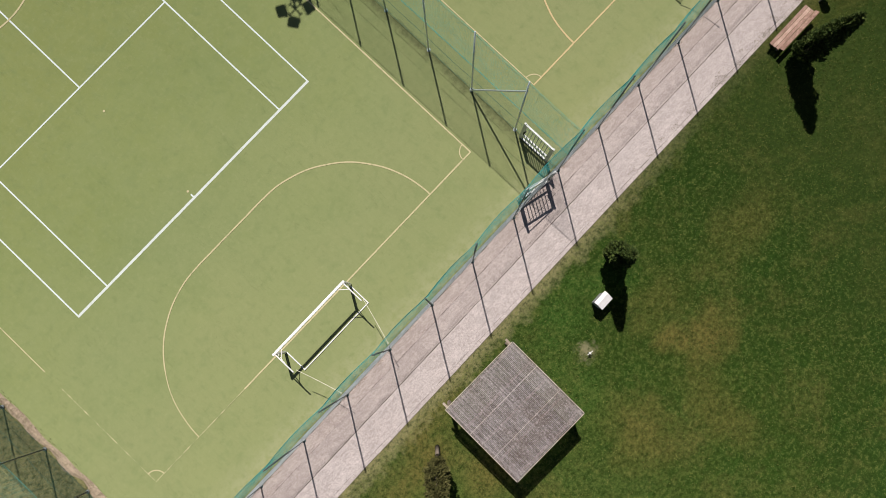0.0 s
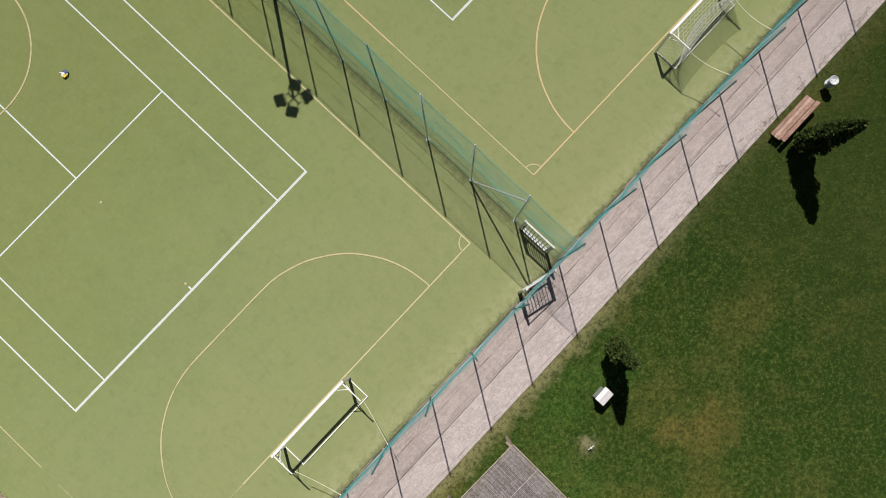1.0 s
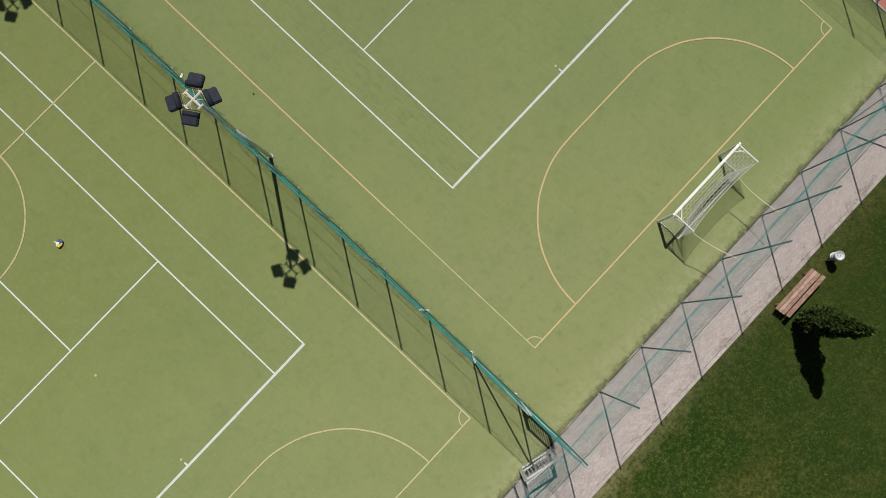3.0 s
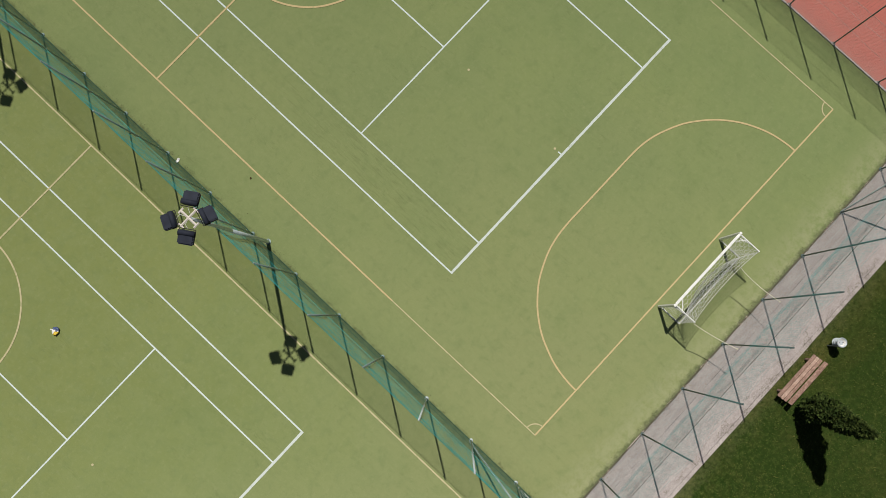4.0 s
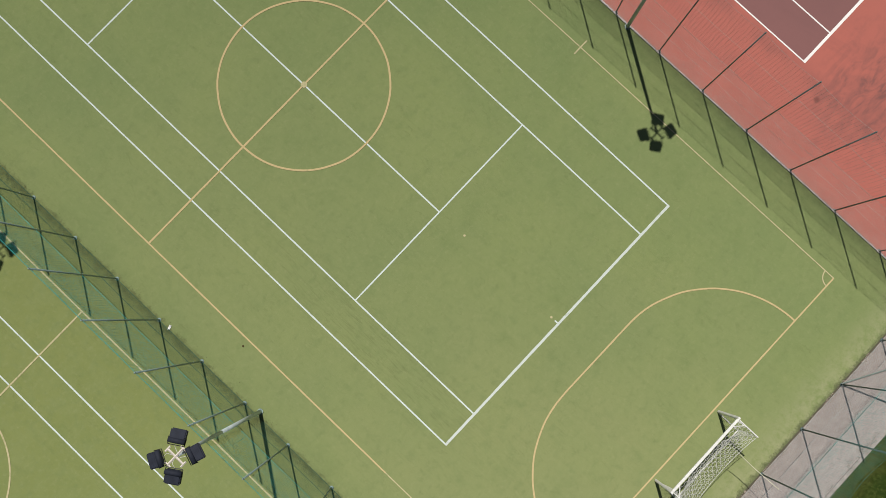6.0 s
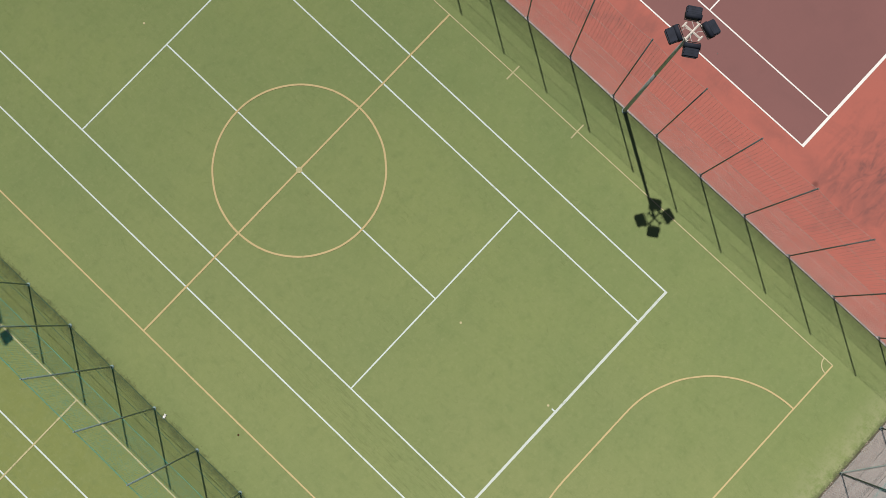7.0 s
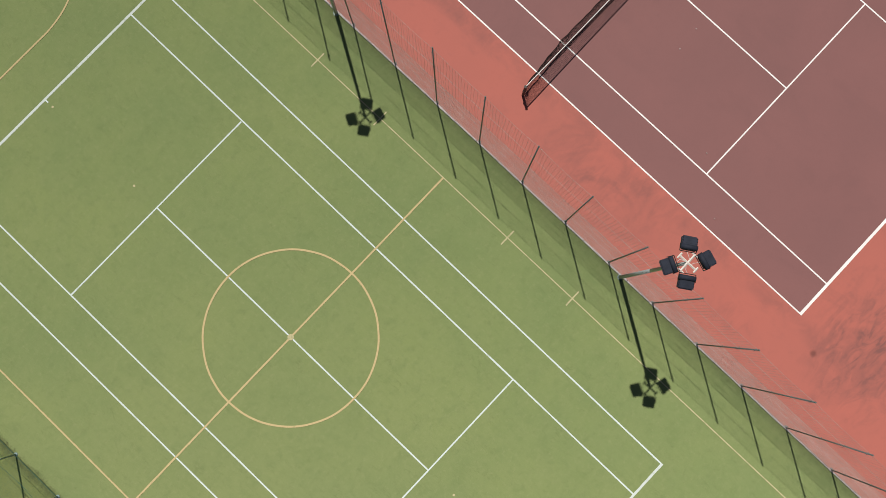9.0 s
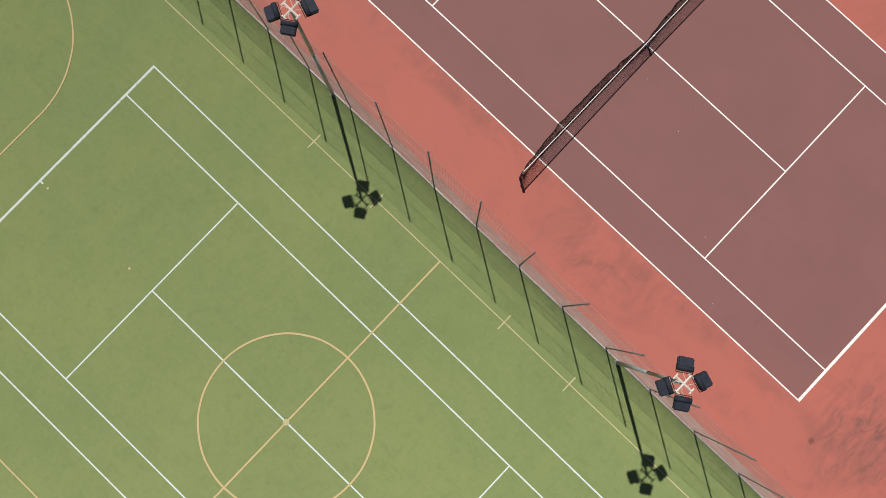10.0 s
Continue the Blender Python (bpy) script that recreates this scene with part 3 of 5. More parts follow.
def football_lines(parent, xm, faded, crosses):
    paint = YELLOW_LINE
    bold = YELLOW_LINE if faded else BRIGHT_LINE
    w, big = 0.05 if faded else 0.057, 3.985 if faded else 3.965
    lo, hi, y0, y1 = (xm - 7.54, xm + 7.505, 2.488, MID + 17.5) if faded else (xm - 7.52, xm + 7.48, 2.5, MID + 17.5)
    strip(parent, "touchline", (hi, y0), (hi, y1), w if faded else 0.037, paint, 0.009)
    if faded:
        strip(parent, "touchline", (lo, y0), (lo, 6.88), w * 0.65, FADED_LINE, 0.009)
        strip(parent, "touchline", (lo, 7.69), (lo, y1), w * 0.65, paint, 0.009)
        strip(parent, "goal_line", (lo, y0), (xm - 3.4, y0), w * 0.65, FADED_LINE, 0.010)
        strip(parent, "goal_line", (xm - 3.4, y0), (hi, y0), w, paint, 0.010)
    else:
        strip(parent, "touchline", (lo, y0), (lo, 9.0), 0.036, paint, 0.009)
        strip(parent, "touchline", (lo, 9.0), (lo, y1), 0.052, bold, 0.009)
        strip(parent, "goal_line", (lo, y0), (hi, y0), 0.052, bold, 0.010)
    strip(parent, "goal_line", (lo, y1), (hi, y1), w, paint, 0.010)
    strip(parent, "halfway_line", (lo, MID), (hi, MID), 0.056 if faded else 0.062, bold, 0.011)
    arc(parent, "centre_circle", (xm, MID), 2.97, 0, 2 * math.pi, 0.058 if faded else 0.066, bold, 0.013)
    dot(parent, (xm, MID), 0.11, paint, 0.015)
    pi = math.pi
    for y, s in ((y0, 1), (y1, -1)):
        arc(parent, "penalty_area_arc", (xm + 1.55, y), big, 0, s * pi / 2, w, bold, 0.013)
        if faded and s > 0:
            arc(parent, "penalty_area_arc", (xm - 1.55, y), big, pi, pi - pi / 5, w * 0.6, bold, 0.013)
            arc(parent, "penalty_area_arc", (xm - 1.55, y), big, pi - pi / 5, pi / 2, w * 0.9, bold, 0.013)
        else:
            arc(parent, "penalty_area_arc", (xm - 1.55, y), big, pi, pi - s * pi / 2, w, bold, 0.013)
        strip(parent, "penalty_area_line", (xm - 1.55, y + s * big), (xm + 1.55, y + s * big), w, bold, 0.014)
        arc(parent, "corner_arc", (lo, y), 0.37, 0, s * pi / 2, 0.038, paint, 0.013)
        arc(parent, "corner_arc", (hi, y), 0.37, pi, pi - s * pi / 2, 0.038, paint, 0.013)
        for d in (6.0, 10.0):
            dot(parent, (xm, y + s * d), 0.042, YELLOW_LINE)
    if crosses:
        for dy in (-6, -3, 3, 6):
            strip(parent, "substitution_mark", (hi - 0.32, MID + dy), (hi + 0.32, MID + dy), 0.05, paint, 0.012)


def pitch(name, x0, x1, xm, faded, crosses, label):
    ob = thing(name, label, "sports pitch", kind="structure")
    bm = bmesh.new()
    block(bm, (x0, -0.02, -0.06), (x1, TOP, 0.0))
    for v in bm.verts:
        if v.co.y < 0:
            v.co.y += 0.0023 * v.co.x
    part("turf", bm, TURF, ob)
    tennis_lines(ob, xm, WHITE_LINE, base=BASE_LINE, skew=0.0 if faded else 0.055)
    football_lines(ob, xm, faded, crosses)
    return ob


pitch("pitch_west", -18.18, 0.0, XA, True, False, "worn green artificial turf pitch with faded white and yellow lines")
pitch("pitch_east", 0.004, 18.26, XB, False, True, "green artificial turf pitch with white tennis and yellow football lines")

# hard tennis court
court = thing("tennis_court", "red hard tennis court with a brown-red playing area and white lines", "tennis court", kind="structure")
part("surround", slab((18.32, 0.12, -0.06), (37.0, TOP, 0.0)), RED, court)
part("playing_area", slab((XC - 5.54, Y0 - 0.045, 0.0), (XC + 5.46, Y0 + 23.725, 0.003)), PURPLE, court)
tennis_lines(court, XC, COURT_LINE, 0.1, 0.047, edge=0.02)
for o in court.children:
    if "line" in o.name or "mark" in o.name:
        o.location = (-0.04, -0.045, 0.003)

# concrete kerb under the fence of the red court
kerb = thing("kerb", "low grey concrete kerb between turf and red court", "kerb", kind="structure")
rng = random.Random(5)
y = 0.12
while y < TOP:
    part("kerb_stone", slab((18.262 + rng.uniform(-0.006, 0.006), y + 0.004, -0.06), (18.318, min(TOP, y + 1.0) - 0.004, 0.05), 0.012), KERB, kerb)
    y += 1.0

# paved path
path = thing("path", "pale pinkish concrete paved path with joints and moss", "path", kind="structure")
block_bm = slab((-40, -2.2, -0.06), (40, 0.02, -0.03))
part("bedding", block_bm, SOIL, path)


def cast_strip(x0, x1, y0, y1, ragged0, ragged1, seed):
    """A cast strip of paving with broken, uneven long edges."""
    bm = bmesh.new()
    n = int((x1 - x0) / 0.07)
    rows = []
    for k in range(n + 1):
        x = x0 + (x1 - x0) * k / n
        a = y0 + ragged0 * (noise.noise(Vector((x * 2.3, seed, 0))) + 0.6 * noise.noise(Vector((x * 9, seed, 2))))
        b = y1 + (0.0023 * x if y1 > -0.2 else 0) + ragged1 * (noise.noise(Vector((x * 2.1, seed, 5))) + 0.6 * noise.noise(Vector((x * 8, seed, 7))))
        z = -0.006 + 0.004 * noise.noise(Vector((x * 0.4, seed, 3)))
        rows.append([bm.verts.new(p) for p in ((x, a, -0.05), (x, a, z - 0.006), (x, a + 0.008, z), (x, b - 0.008, z), (x, b, z - 0.006), (x, b, -0.05))])
    for r, q in zip(rows, rows[1:]):
        for k in range(5):
            bm.faces.new((r[k], q[k], q[k + 1], r[k + 1]))
    for r in (rows[0], rows[-1]):
        bm.faces.new(r)
    bmesh.ops.recalc_face_normals(bm, faces=bm.faces)
    return bm


x = -24.3
while x < 26:
    n = 16.9
    for k, (y0, y1, m, dx, r0, r1) in enumerate(((-1.152, -0.564, CONCRETE, 0.0, 0.009, 0.012), (-0.56, -0.09, CONCRETE_BROWN, 3.9, 0.01, 0.02), (-2.05, -1.17, CONCRETE_LIGHT, 7.9, 0.012, 0.009))):
        part("paving_slab", cast_strip(x + dx + 0.001, x + dx + n - 0.001, y0, y1, r0, r1, k + x), m, path)
        if x < -24:
            part("paving_slab", cast_strip(-40, x + dx - 0.001, y0, y1, r0, r1, k + 9), m, path)
    x += n
for k, (y0, y1, m, x0) in enumerate(((-1.156, -0.566, CONCRETE, x), (-0.56, -0.09, CONCRETE_BROWN, x + 3.9), (-2.05, -1.166, CONCRETE_LIGHT, x + 7.9))):
    part("paving_slab", cast_strip(x0 + 0.001, 40, y0, y1, 0.01, 0.01, k + 20), m, path)
x = -24.0
while x < 26:
    w = rng.uniform(0.5, 1.3)
    if rng.random() < 0.4:
        part("edging_stone", slab((x + 0.006, 0.0023 * x - 0.045 + rng.uniform(-0.01, 0.004), -0.1), (x + w - 0.006, 0.0023 * x - 0.024 + rng.uniform(-0.003, 0.002), 0.004 + rng.uniform(-0.012, 0.004)), 0.006), CONCRETE_BROWN, path)
    x += w

x = -40.0
while x < 40:
    part("kerb_stone", slab((x + 0.004, -2.185 + rng.uniform(-0.006, 0.006), -0.1), (x + 0.996, -2.056 + rng.uniform(-0.003, 0.003), -0.006 + rng.uniform(-0.003, 0.003)), 0.006), CONCRETE_LIGHT, path)
    x += 1.0

# earth strip along the western fence
bm = bmesh.new()
rows = []
for k in range(161):
    y = 0.0 + 0.25 * k
    a = -18.1
    a += 0.16 * noise.noise(Vector((5, y * 0.9, 0)))
    b = -18.4 + 0.22 * noise.noise(Vector((0, y * 1.3, 0)))
    rows.append([bm.verts.new((a, y, 0.004)), bm.verts.new(((a + b) / 2, y, 0.01 + 0.02 * noise.noise(Vector((3, y * 3, 0))))), bm.verts.new((b, y, -0.05))])
for r, s in zip(rows, rows[1:]):
    for k in (0, 1):
        bm.faces.new((r[k], s[k], s[k + 1], r[k + 1]))
solid("earth_strip", bm, EARTH, "strip of dry brown earth along the fence", "earth", "structure")


# ---- fences ----
FENCE_H = 6.0


def net_mesh(name, along, z0, z1, spacing, thick, material):
    """Crossing straight strands of a net in the xz plane from 0 to along, as thin three-sided prisms."""
    verts, faces = [], []
    h = z1 - z0
    n = int((along + h) / spacing) + 1
    rng = random.Random(int(along * 7))
    for way in (1, -1):
        for k in range(n):
            u0 = -h + (k + rng.uniform(-0.14, 0.14)) * spacing
            a, b = u0, u0 + h          # at the foot and at the head, for way = 1
            s0, s1 = 0.0, 1.0
            if a < 0:
                s0 = -a / h
            if b > along:
                s1 = (along - a) / h
            if s1 - s0 < 0.02:
                continue
            p = Vector((a + h * s0, 0, z0 + h * s0))
            q = Vector((a + h * s1, 0, z0 + h * s1))
            if way < 0:
                p.x, q.x = along - p.x, along - q.x
            d = (q - p).normalized()
            e1 = Vector((-d.z, 0, d.x)) * thick
            e2 = Vector((0, thick, 0))
            i = len(verts)
            for c in (p, q):
                for w in (e1, -0.5 * e1 + 0.87 * e2, -0.5 * e1 - 0.87 * e2):
                    verts.append(c + w)
            faces += [(i, i + 1, i + 4, i + 3), (i + 1, i + 2, i + 5, i + 4), (i + 2, i, i + 3, i + 5)]
    return raw_mesh(name, verts, faces, material)


def square_net(name, length, z0, z1, cell, r, material, sag, posts, billow, swing=0.0, wander=0.0, fade=0.0, hem=0, weight=(1.0, 1.0)):
    """A square-meshed ball net hung between posts: upright cords and level cords that sag, swelling sideways by billow."""
    rng = random.Random(int(length * 10))
    marks = sorted({0.0, length, *posts})

    def span(u):
        for a, b in zip(marks, marks[1:]):
            if a <= u <= b:
                return (u - a) / max(0.01, b - a)
        return 0.0

    def at(u, f):
        q = span(u)
        z = z0 + (z1 - z0 - sag * 4 * q * (1 - q)) * f
        swell = billow * (1 - fade * (1 - u / length))
        y = swell * math.sin(math.pi * min(1, f * 0.8 + 0.1)) * (0.75 + 0.5 * noise.noise(Vector((u * 0.35, f * 1.5, length))))
        y += swell * 0.35 * math.sin(math.pi * q) + swing * f * math.sin(math.pi * q)
        # slack folds that wander along the net
        fold = wander * math.sin(math.pi * f) * (noise.noise(Vector((u * 1.1, f * 2.2, 3 + length))) + 0.5 * noise.noise(Vector((u * 3.1, f * 4.5, length))))
        return Vector((u + fold, y + fold, z + 0.8 * fold))

    verts, faces = [], []

    def cord(pts, r):
        i = len(verts)
        for k, p in enumerate(pts):
            d = (pts[min(k + 1, len(pts) - 1)] - pts[max(0, k - 1)]).normalized()
            e1 = d.cross(Vector((0, 1, 0))).normalized() * r
            e2 = d.cross(e1).normalized() * r
            verts.extend([p + e1, p - 0.5 * e1 + 0.87 * e2, p - 0.5 * e1 - 0.87 * e2])
        for k in range(len(pts) - 1):
            a = i + 3 * k
            faces.extend([(a, a + 1, a + 4, a + 3), (a + 1, a + 2, a + 5, a + 4), (a + 2, a, a + 3, a + 5)])

    for k in range(int(length / cell)):
        u = (k + 0.5) * cell
        j = rng.uniform(-0.018, 0.018)
        w = rng.uniform(-0.03, 0.03)
        cord([at(min(length, max(0, u + j * (1 - n / 5) + w * math.sin(n * 1.2))), n / 5) for n in range(6)], r * weight[0])
    rows = int((z1 - z0) / cell)
    steps = int(length / 0.34)
    for k in range(rows + 1):
        cord([at(length * n / steps, k / rows) for n in range(steps + 1)], r * weight[1])
    for k in range(hem):
        cord([at(length * n / steps, 1 - (k + 0.5) * 0.01) for n in range(steps + 1)], r * weight[1])
    return raw_mesh(name, verts, faces, material)


def post_mesh(material, r):
    bm = bmesh.new()
    tube(bm, (0, 0, -0.05), (0, 0, FENCE_H), r, 10)
    tube(bm, (0, 0, FENCE_H), (0, 0, FENCE_H + 0.025), r + 0.003, 10, 0.02)
    tube(bm, (0, 0, 0), (0, 0, 0.02), 0.07, 10)
    for z in (1.0, 2.75, 4.3, 5.7):
        tube(bm, (0.0, -0.06, z), (0.0, 0.06, z), 0.009, 5)
    return mesh_of("post", bm, material, True)


POST_MESH = post_mesh(POST, 0.026)
# same post in paler steel: sun glint on the near posts put into the colour
POST_MESH_GLINT = post_mesh(POLE_GREY, 0.026)
POST_MESH_DARK = post_mesh(POST_DARK, 0.024)
POST_MESH_GREY = post_mesh(POST_GREY, 0.022)


def fence(name, label, start, end, posts, lower, upper, post_me, braces=(), sag=0.0, group="ball fences", cord=(0.0011, 0.0021), billow=0.02, wire=1.0, cell=0.125, tilt=0.0, wires=(0.08, 1.35, 2.78), mesh=0.062, lean=0.0, tall=FENCE_H, swing=0.0, wander=0.0, fade=0.0, hem=0, weight=(1.0, 1.0), pale=0):
    """A ball fence from start to end on the ground: posts at the distances given, wire mesh below, net above."""
    start, end = Vector((*start, 0)), Vector((*end, 0))
    turn = math.degrees(math.atan2(end.y - start.y, end.x - start.x))
    length = (end - start).length
    f = thing(name, label, "fence", start, turn, group)
    f.rotation_euler.x = radians(tilt)
    f.scale.z = tall / FENCE_H
    for k, d in enumerate(posts):
        # the first posts get the paler mesh, which stands in for sun glint
        part("post", POST_MESH_GLINT if k < pale else post_me, None, f, at=pose(d, 0, 0, 0, lean, 0))
    part("wire_mesh", net_mesh("wire_mesh", length, 0.05, 2.8, mesh, cord[0], lower), None, f)
    part("net", square_net("net", length, 2.76, FENCE_H - 0.05, cell, cord[1], upper, sag, posts, billow, swing, wander, fade, hem, weight), None, f)
    for z in wires:
        r, m = (0.0055, upper) if z > 2.5 else (0.0052, lower)
        bm = bmesh.new()
        for k in range(int(length / 2)):
            a, b = 2.0 * k, min(length, 2.0 * (k + 1))
            wob = (0.22 if 0.5 < z < 2.5 else 0.09 if z > 2.5 else 0.02) * noise.noise(Vector((k * 3.1, z, start.x)))
            bent(bm, [(a + (b - a) * q / 5, 0, z - 0.02 * math.sin(math.pi * q / 5) + wob * math.sin(math.pi * q / 5) + 0.025 * noise.noise(Vector((k + q * 0.7, z * 5, start.x)))) if 0 < q < 5 else ((a, b)[q // 5], 0, z) for q in range(6)], r * wire, 5)
        part("tension_wire", bm, m, f)
    bm = bmesh.new()
    pts = []
    for a, b in zip([0.0, *posts], [*posts, length]):
        if b - a < 0.05:
            continue
        for k in range(6):
            q = k / 6
            pts.append((a + (b - a) * q, swing * math.sin(math.pi * q), FENCE_H - 0.05 - sag * 4 * q * (1 - q)))
    pts.append((length, 0, FENCE_H - 0.05))
    bent(bm, pts, 0.0032 * wire, 5)
    part("top_rope", bm, upper, f)
    for a, za, b, zb in braces:
        bm = bmesh.new()
        tube(bm, (a, 0.05, za), (b, 0.05, zb), 0.028, 8)
        part("brace", bm, POLE_GREY, f, "pale slanting brace")
    return f


fence("ball_fence", "tall green-grey post fence with teal netting between pitches", (0.02, -0.05), (0.0, TOP),
      [1.97 + 2.008 * k for k in range(20)], GREEN_WIRE, TEAL_NET, POST_MESH, [(3.98, 0.1, 1.97, 5.3)], 0.05,
      cord=(0.0011, 0.0013), cell=0.06, billow=0.05, hem=3, pale=3, mesh=0.075, wire=1.35, tilt=-0.8, lean=0.5, wires=(0.08, 1.35, 2.78), wander=0.05)
fence("ball_fence", "tall post fence with teal netting along the paved path", (-18.37, -0.12), (18.4, -0.035),
      [18.37 + x for x in (-18.37, -16.4, -14.37, -12.34, -10.28, -8.24, -6.21, -4.22, -2.2, *(2.017 * k for k in range(10)))], MESH_GREY, TEAL_BLUE, POST_MESH_DARK,
      [(18.37 + 14.12, 0.1, 18.37 + 16.14, 5.4)], 0.17, billow=0.15, fade=0.45, cord=(0.0026, 0.0014), cell=0.07, wire=0.6, tilt=-1.0, tall=5.97, swing=0.04, mesh=0.115)
fence("ball_fence", "tall galvanised post fence with grey netting beside red court", (18.32, -0.02), (18.34, TOP),
      [2.003 * k + 0.01 for k in range(0, 20)], GREY_WIRE, BROWN_NET, POST_MESH_GREY, (), 0.12, cord=(0.0014, 0.0019), wire=0.85, cell=0.12, weight=(1.4, 0.6), tilt=-0.45, lean=0.3, wires=(0.08, 1.35, 2.1, 2.78, 4.3), wander=0.05)
fence("ball_fence", "tall green-grey fence with dark netting by earth strip", (-18.39, -0.1), (-18.39, TOP),
      [2.0 * k for k in range(0, 20)], GREEN_WIRE, TEAL_NET, POST_MESH_GREY, (), 0.12, cell=0.075, cord=(0.0016, 0.002))


def gate(label, at, turn, width=1.1, height=2.0):
    g = thing("gate", label, "gate", at, turn, "steel gates")
    bm = bmesh.new()
    for u in (0.03, width - 0.03):
        block(bm, (u - 0.035, -0.03, 0.05), (u + 0.035, 0.03, height), 0.006)
    for z in (0.09, 0.62, height - 0.035):
        block(bm, (0.065, -0.028, z - 0.035), (width - 0.065, 0.028, z + 0.035), 0.005)
    part("gate_frame", bm, GATE_PAINT, g)
    n = 7
    me = None
    for k in range(n):
        u = 0.065 + (width - 0.13) * (k + 1) / (n + 1)
        if me is None:
            bm = bmesh.new()
            block(bm, (-0.012, -0.012, 0.12), (0.012, 0.012, height - 0.06))
            me = mesh_of("bar", bm, GATE_PAINT)
        part("bar", me, None, g, at=(u, 0, 0))
    bm = bmesh.new()
    block(bm, (width - 0.09, -0.05, 0.98), (width - 0.03, 0.05, 1.14), 0.008)
    part("lock_case", bm, BLACK, g)
    bm = bmesh.new()
    bent(bm, [(width - 0.06, 0.05, 1.06), (width - 0.06, 0.09, 1.06), (width - 0.17, 0.09, 1.06)], 0.01)
    part("handle", bm, BLACK, g)
    for u in (-0.03, width + 0.03):
        bm = bmesh.new()
        block(bm, (u - 0.03, -0.035, -0.02), (u + 0.03, 0.035, height + 0.06), 0.006)
        part("gate_post", bm, GATE_PAINT, g)
    return g


gate("grey steel bar gate in the fence between pitches", (-0.05, 0.44, 0), 90, 1.15)
ajar = gate("grey steel bar gate standing slightly ajar towards the path", (-1.64, 0.17, 0), -14.0)
bm = bmesh.new()
tube(bm, (0.02, 0, 2.5), (1.08, 0, 2.02), 0.02, 8)
block(bm, (-0.03, -0.03, 2.0), (0.045, 0.03, 2.52), 0.006)
part("top_stay", bm, GATE_PAINT, ajar, "pale slanting top bar")


# ---- floodlights ----
def floodlight(at, lean, steel):
    f = thing("floodlight", "tall grey pole with four dark navy floodlight heads", "floodlight", at, 0, "floodlights")
    top = Vector((lean[0], lean[1], 8.3))
    bm = bmesh.new()
    tube(bm, (0, 0, -0.1), top * 0.55, 0.066, 14, 0.055)
    tube(bm, top * 0.55, top, 0.055, 14, 0.042)
    part("pole", bm, steel, f, smooth=True)
    bm = bmesh.new()
    tube(bm, (0, 0, 0), (0, 0, 0.03), 0.1, 16)
    for k in range(4):
        a = k * math.pi / 2 + 0.6
        tube(bm, (0.095 * math.cos(a), 0.095 * math.sin(a), 0.03), (0.095 * math.cos(a), 0.095 * math.sin(a), 0.06), 0.012, 6)
    part("base_plate", bm, POST, f)
    bm = bmesh.new()
    for a in (0, 90):
        m = pose(*top, 0, 0, a)
        tube(bm, m @ Vector((-0.26, 0, 0.02)), m @ Vector((0.26, 0, 0.02)), 0.028, 4)
        for u in (-0.26, 0.26):
            tube(bm, m @ Vector((u, -0.085, 0.02)), m @ Vector((u, 0.085, 0.02)), 0.024, 4)
    part("cross_frame", bm, CREAM_METAL, f)
    for k in range(4):
        a = k * 1.57 + 0.3
        p = top + Vector((0.1 * math.cos(a), 0.1 * math.sin(a), 0.03))
        q = top + Vector((0.3 * math.cos(a + 0.5), 0.3 * math.sin(a + 0.5), 0.0))
        bm = bmesh.new()
        bent(bm, [p, (p + q) / 2 + Vector((0.05 * math.sin(a), 0.05, 0.04)), q], 0.005, 5)
        part("cable", bm, WHITE_CORD, f)
    for ang, yaw, dist in ((37.6, 32, 0.467), (-37.6, -19, 0.467), (217.6, 213, 0.467), (142.4, 152, 0.467)):
        a = radians(ang)
        m = Matrix.Translation(top + Vector((dist * math.cos(a), dist * math.sin(a), 0.03))) @ pose(0, 0, 0, 0, 9, yaw)
        head = thing("lamp_head", "", "")
        for key in ("label", "category"):
            if key in head:
                del head[key]
        head.parent = f
        head.matrix_basis = m
        bm = bmesh.new()
        block(bm, (-0.165, -0.195, -0.09), (0.185, 0.195, 0.05), 0.03)
        part("housing", bm, NAVY, head)
        bm = bmesh.new()
        tube(bm, (-0.1, -0.2, 0.03), (-0.1, 0.2, 0.03), 0.065, 16)
        part("ballast_cover", bm, NAVY, head, smooth=True)
        for k in range(3):
            bm = bmesh.new()
            block(bm, (0.0 + k * 0.065, -0.19, 0.05), (0.02 + k * 0.065, 0.19, 0.053))
            part("cooling_rib", bm, NAVY, head)
        bm = bmesh.new()
        bent(bm, [(-0.02, -0.215, 0.0), (-0.2, -0.2, -0.03), (-0.2, 0.2, -0.03), (-0.02, 0.215, 0.0)], 0.011)
        part("bracket", bm, BLACK, head)
        bm = bmesh.new()
        block(bm, (-0.11, -0.19, -0.1), (0.17, 0.19, -0.092))
        part("lens", bm, BOX_GREY, head)
    return f


for at, lean, steel in (((0.17, 13.4, 0), (-0.29, 0.03), POLE_GREY), ((18.225, 13.38, 0), (-0.085, -0.04), POLE_DULL), ((18.225, 26.76, 0), (0.0, -0.1), POLE_DULL), ((0.14, 26.76, 0), (-0.28, 0.0), POLE_GREY)):
    floodlight(at, lean, steel)


